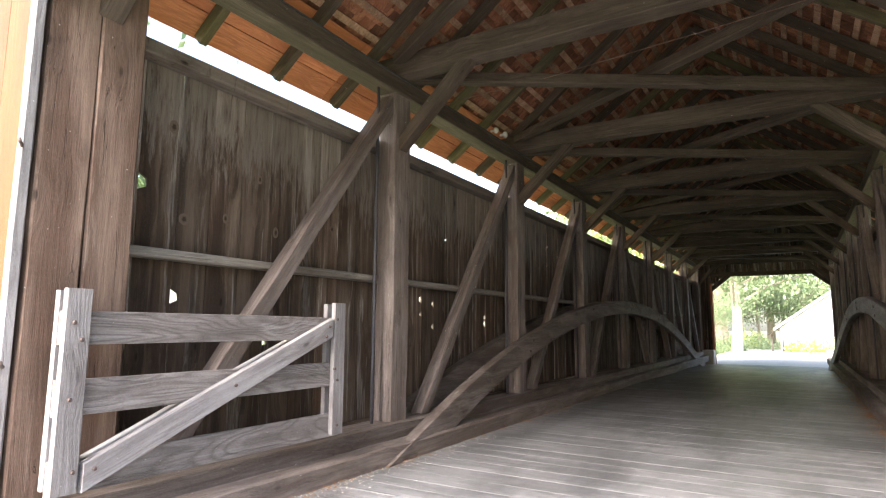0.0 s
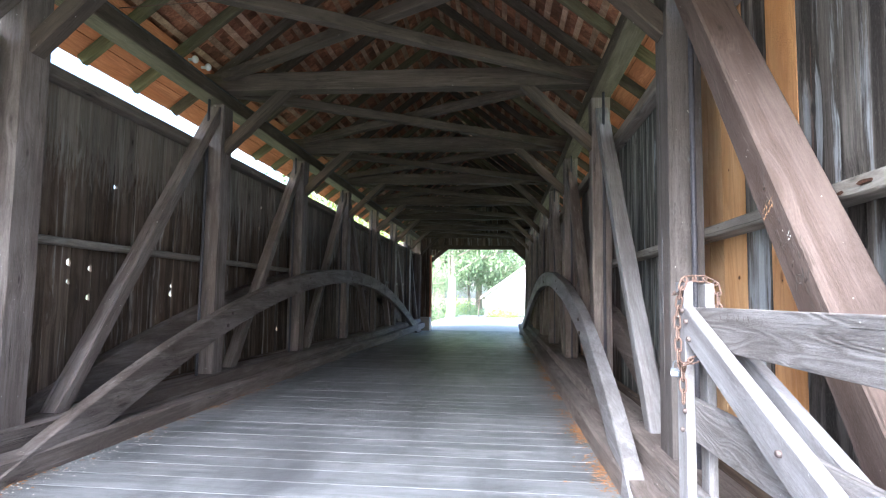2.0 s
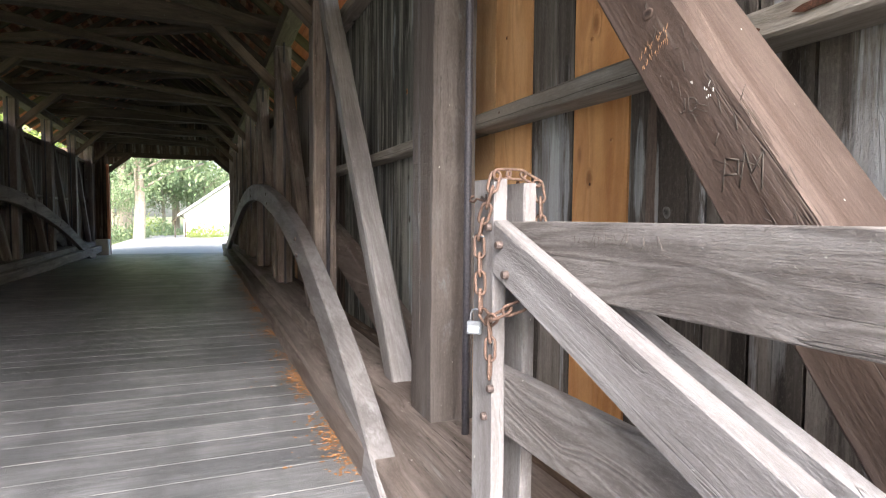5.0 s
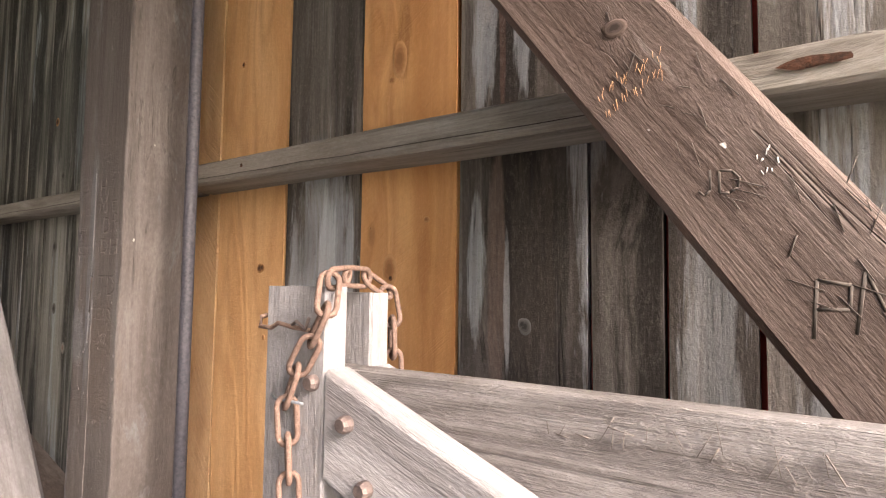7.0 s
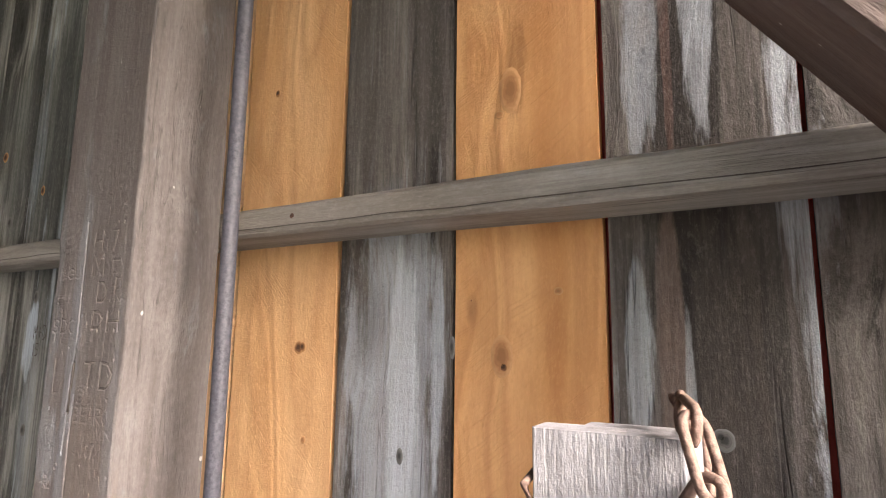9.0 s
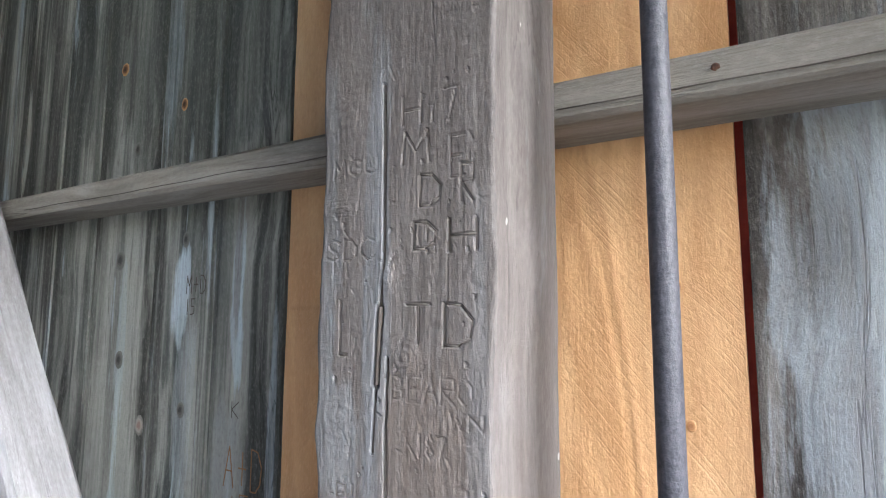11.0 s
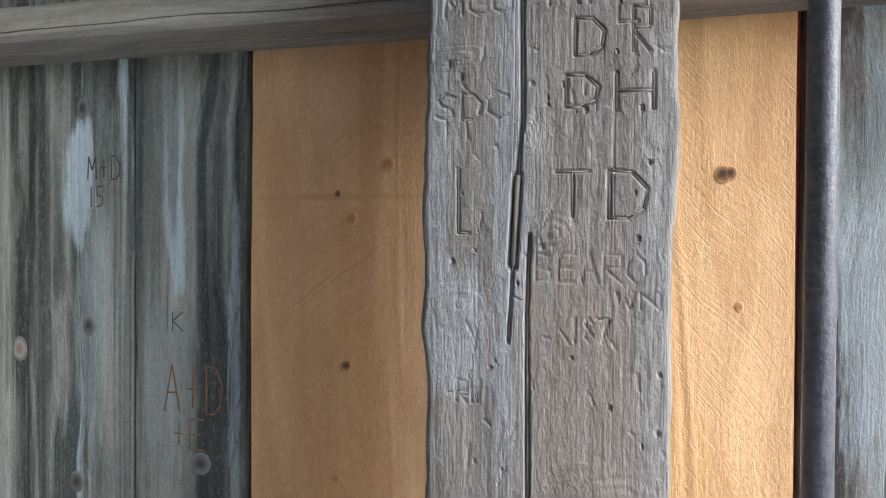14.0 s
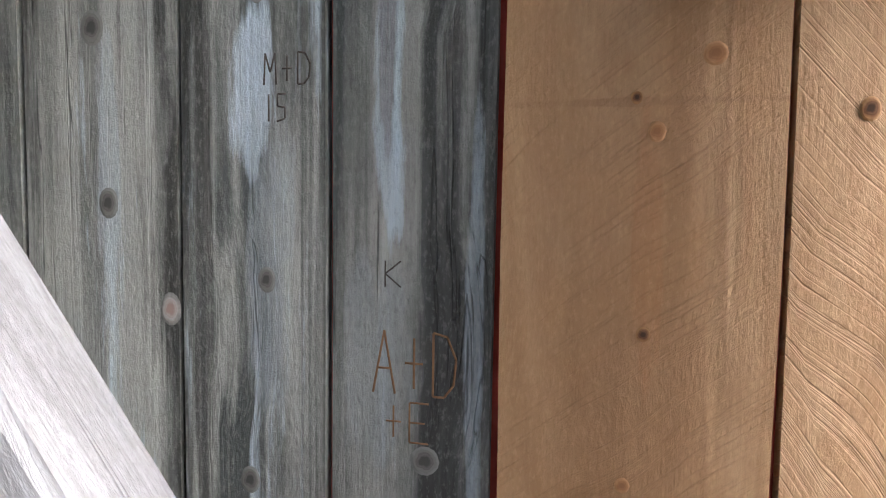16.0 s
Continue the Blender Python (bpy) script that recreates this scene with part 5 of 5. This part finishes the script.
box(bm, -0.24, 0.24, -0.3, 0.3, 0, 0.72)
bmesh.ops.bevel(bm, geom=list(bm.edges), offset=0.03, segments=2, affect="EDGES")
block = part("stone_block", bm, STONE, None, "", Matrix.Translation((FACE_L + 0.30, Y_END - 0.22, -0.30)))
tagged(block, "pale stone wheel guard at the far portal", "stone block")

bm = bmesh.new()
tube(bm, [(side_x(-1, 0.05), 6.62, TIE + 0.07), (-2.4, 6.48, TIE + 0.05), (-0.6, 6.22, TIE + 0.05), (side_x(1, 0.05), 5.95, TIE + 0.07)], 0.006, 6)
tagged(part("tie_wire", bm, RUST), "thin rusty steel wire strained across under the roof", "wire")

# ---- board walls ----
SEAMS_R = [2.0, 2.28, 2.56, 2.87, 3.18, 3.29, 3.638, 3.824, 4.0, 4.383, 4.756, 5.112, 5.51, 5.79, 6.22, 6.517, 6.815, 7.17]
FRESH = {4.383: NEWWOOD, 5.112: GRAINWOOD, 5.51: SAWNWOOD, 5.79: PALEWOOD}
wall_r = thing("wall_right", (side_x(1, 0.435), POSTS[4], 0), "weathered vertical board wall with a few fresh orange boards", "wall", "", "structure")
wall_l = thing("wall_left", (side_x(-1, 0.435), POSTS[4], 0), "dark brown weathered vertical board wall with knot holes", "wall", "", "structure")


def wall_board(own, side, y0, y1, mat, seed, notches=()):
    w = y1 - y0 - 0.011
    rnd = random.Random(seed)
    top = WALL_TOP + 0.0 + rnd.uniform(-0.01, 0.01)
    m, L = along((side_x(side, 0.435 + (0 if side > 0 and y0 < 8 else rnd.uniform(-0.004, 0.004))), (y0 + y1) / 2, -0.42), (side_x(side, 0.435), (y0 + y1) / 2 + rnd.uniform(-0.004, 0.004), top), (-side, 0, 0))
    mb, Lb = along((side_x(side, 0.4575 if side > 0 else 0.488), y1, -0.42), (side_x(side, 0.4575 if side > 0 else 0.488), y1, WALL_TOP), (-side, 0, 0))
    part("batten", bar(Lb, 0.034, 0.014, 0.002), BARNRED, own, "", mb)
    part("board", board(L, w, 0.028, seed, notches), mat, own, "fresh orange replacement board" if mat in (NEWWOOD, GRAINWOOD, PALEWOOD, SAWNWOOD) else "", m)


seams = list(SEAMS_R)
rnd = random.Random(21)
while seams[-1] < Y_END + 0.2:
    seams.append(seams[-1] + rnd.uniform(0.25, 0.34))
seams = [1.66] + seams
for k, (a, b) in enumerate(zip(seams, seams[1:])):
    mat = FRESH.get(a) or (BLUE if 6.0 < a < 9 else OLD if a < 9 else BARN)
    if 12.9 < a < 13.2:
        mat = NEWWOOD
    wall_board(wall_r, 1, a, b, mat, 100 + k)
for row in KNOTS:
    knot(*row)
knot(3.779, 1.969, 0.020, 0.015, BRACEKNOT, truss_r, DX - 0.0004)
for y, z, ry, rz in ((2.842, 3.022, 0.045, 0.06), (2.989, 2.267, 0.05, 0.05), (3.399, 2.34, 0.03, 0.045), (3.994, 2.294, 0.035, 0.055), (3.768, 2.779, 0.03, 0.045), (4.802, 2.448, 0.035, 0.04)):
    knot(y, z, ry, rz, BARNKNOT, wall_l, side_x(-1, 0.4145), 1)
HOLES = [(2.954, 1.622, 0.035), (4.056, 1.236, 0.02), (4.327, 1.052, 0.02), (6.62, 1.758, 0.03), (6.848, 1.706, 0.022), (6.624, 1.56, 0.02), (6.854, 1.395, 0.025), (7.201, 1.3, 0.025), (8.405, 1.447, 0.03), (8.504, 1.548, 0.02), (6.649, 0.47, 0.025), (7.245, 2.662, 0.02), (11.372, 3.041, 0.02), (11.291, 2.657, 0.02), (11.963, 2.903, 0.02), (12.193, 0.77, 0.025), (2.636, 2.515, 0.04), (14.2, 2.1, 0.02), (15.3, 1.2, 0.02), (17.0, 2.6, 0.02)]
seams = [1.66]
while seams[-1] < Y_END + 0.2:
    seams.append(seams[-1] + rnd.uniform(0.28, 0.36))
for k, (a, b) in enumerate(zip(seams, seams[1:])):
    bites = []
    for hy, hz, hr in HOLES:
        if a <= hy < b:
            edge = 1 if hy < (a + b) / 2 else -1
            bites.append((hz + 0.42, hr * 1.5 + 0.014, hr * 1.7, edge))
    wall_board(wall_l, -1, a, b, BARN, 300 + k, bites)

# ---- deck planks ----
floor = thing("floor", (MID, POSTS[4], 0), "worn grey plank bridge deck laid crosswise", "floor", "", "structure")
rnd = random.Random(31)
y = Y0 - 0.42
shapes = {}
while y < Y_END + 0.3:
    w = rnd.choice((0.24, 0.27, 0.30, 0.33))
    xs = side_x(-1, -0.06)
    xe = side_x(1, -0.06)
    if w not in shapes:
        me = bpy.data.meshes.new("plank")
        pb = bar(xe - xs, w - 0.006, 0.06, 0.0015, 6, 0.001, int(w * 100))
        pb.to_mesh(me)
        pb.free()
        me.materials.append(DECK)
        shapes[w] = me
    za, zb = deck_z(y), deck_z(y + w)
    m, _ = along((xs, y + w / 2, (za + zb) / 2 - 0.03 + rnd.uniform(-0.0006, 0.0006)), (xe, y + w / 2, (za + zb) / 2 - 0.03 + rnd.uniform(-0.0006, 0.0006)), (0, (za - zb) / w, 1))
    hang("plank", shapes[w], floor, "", m)
    y += w
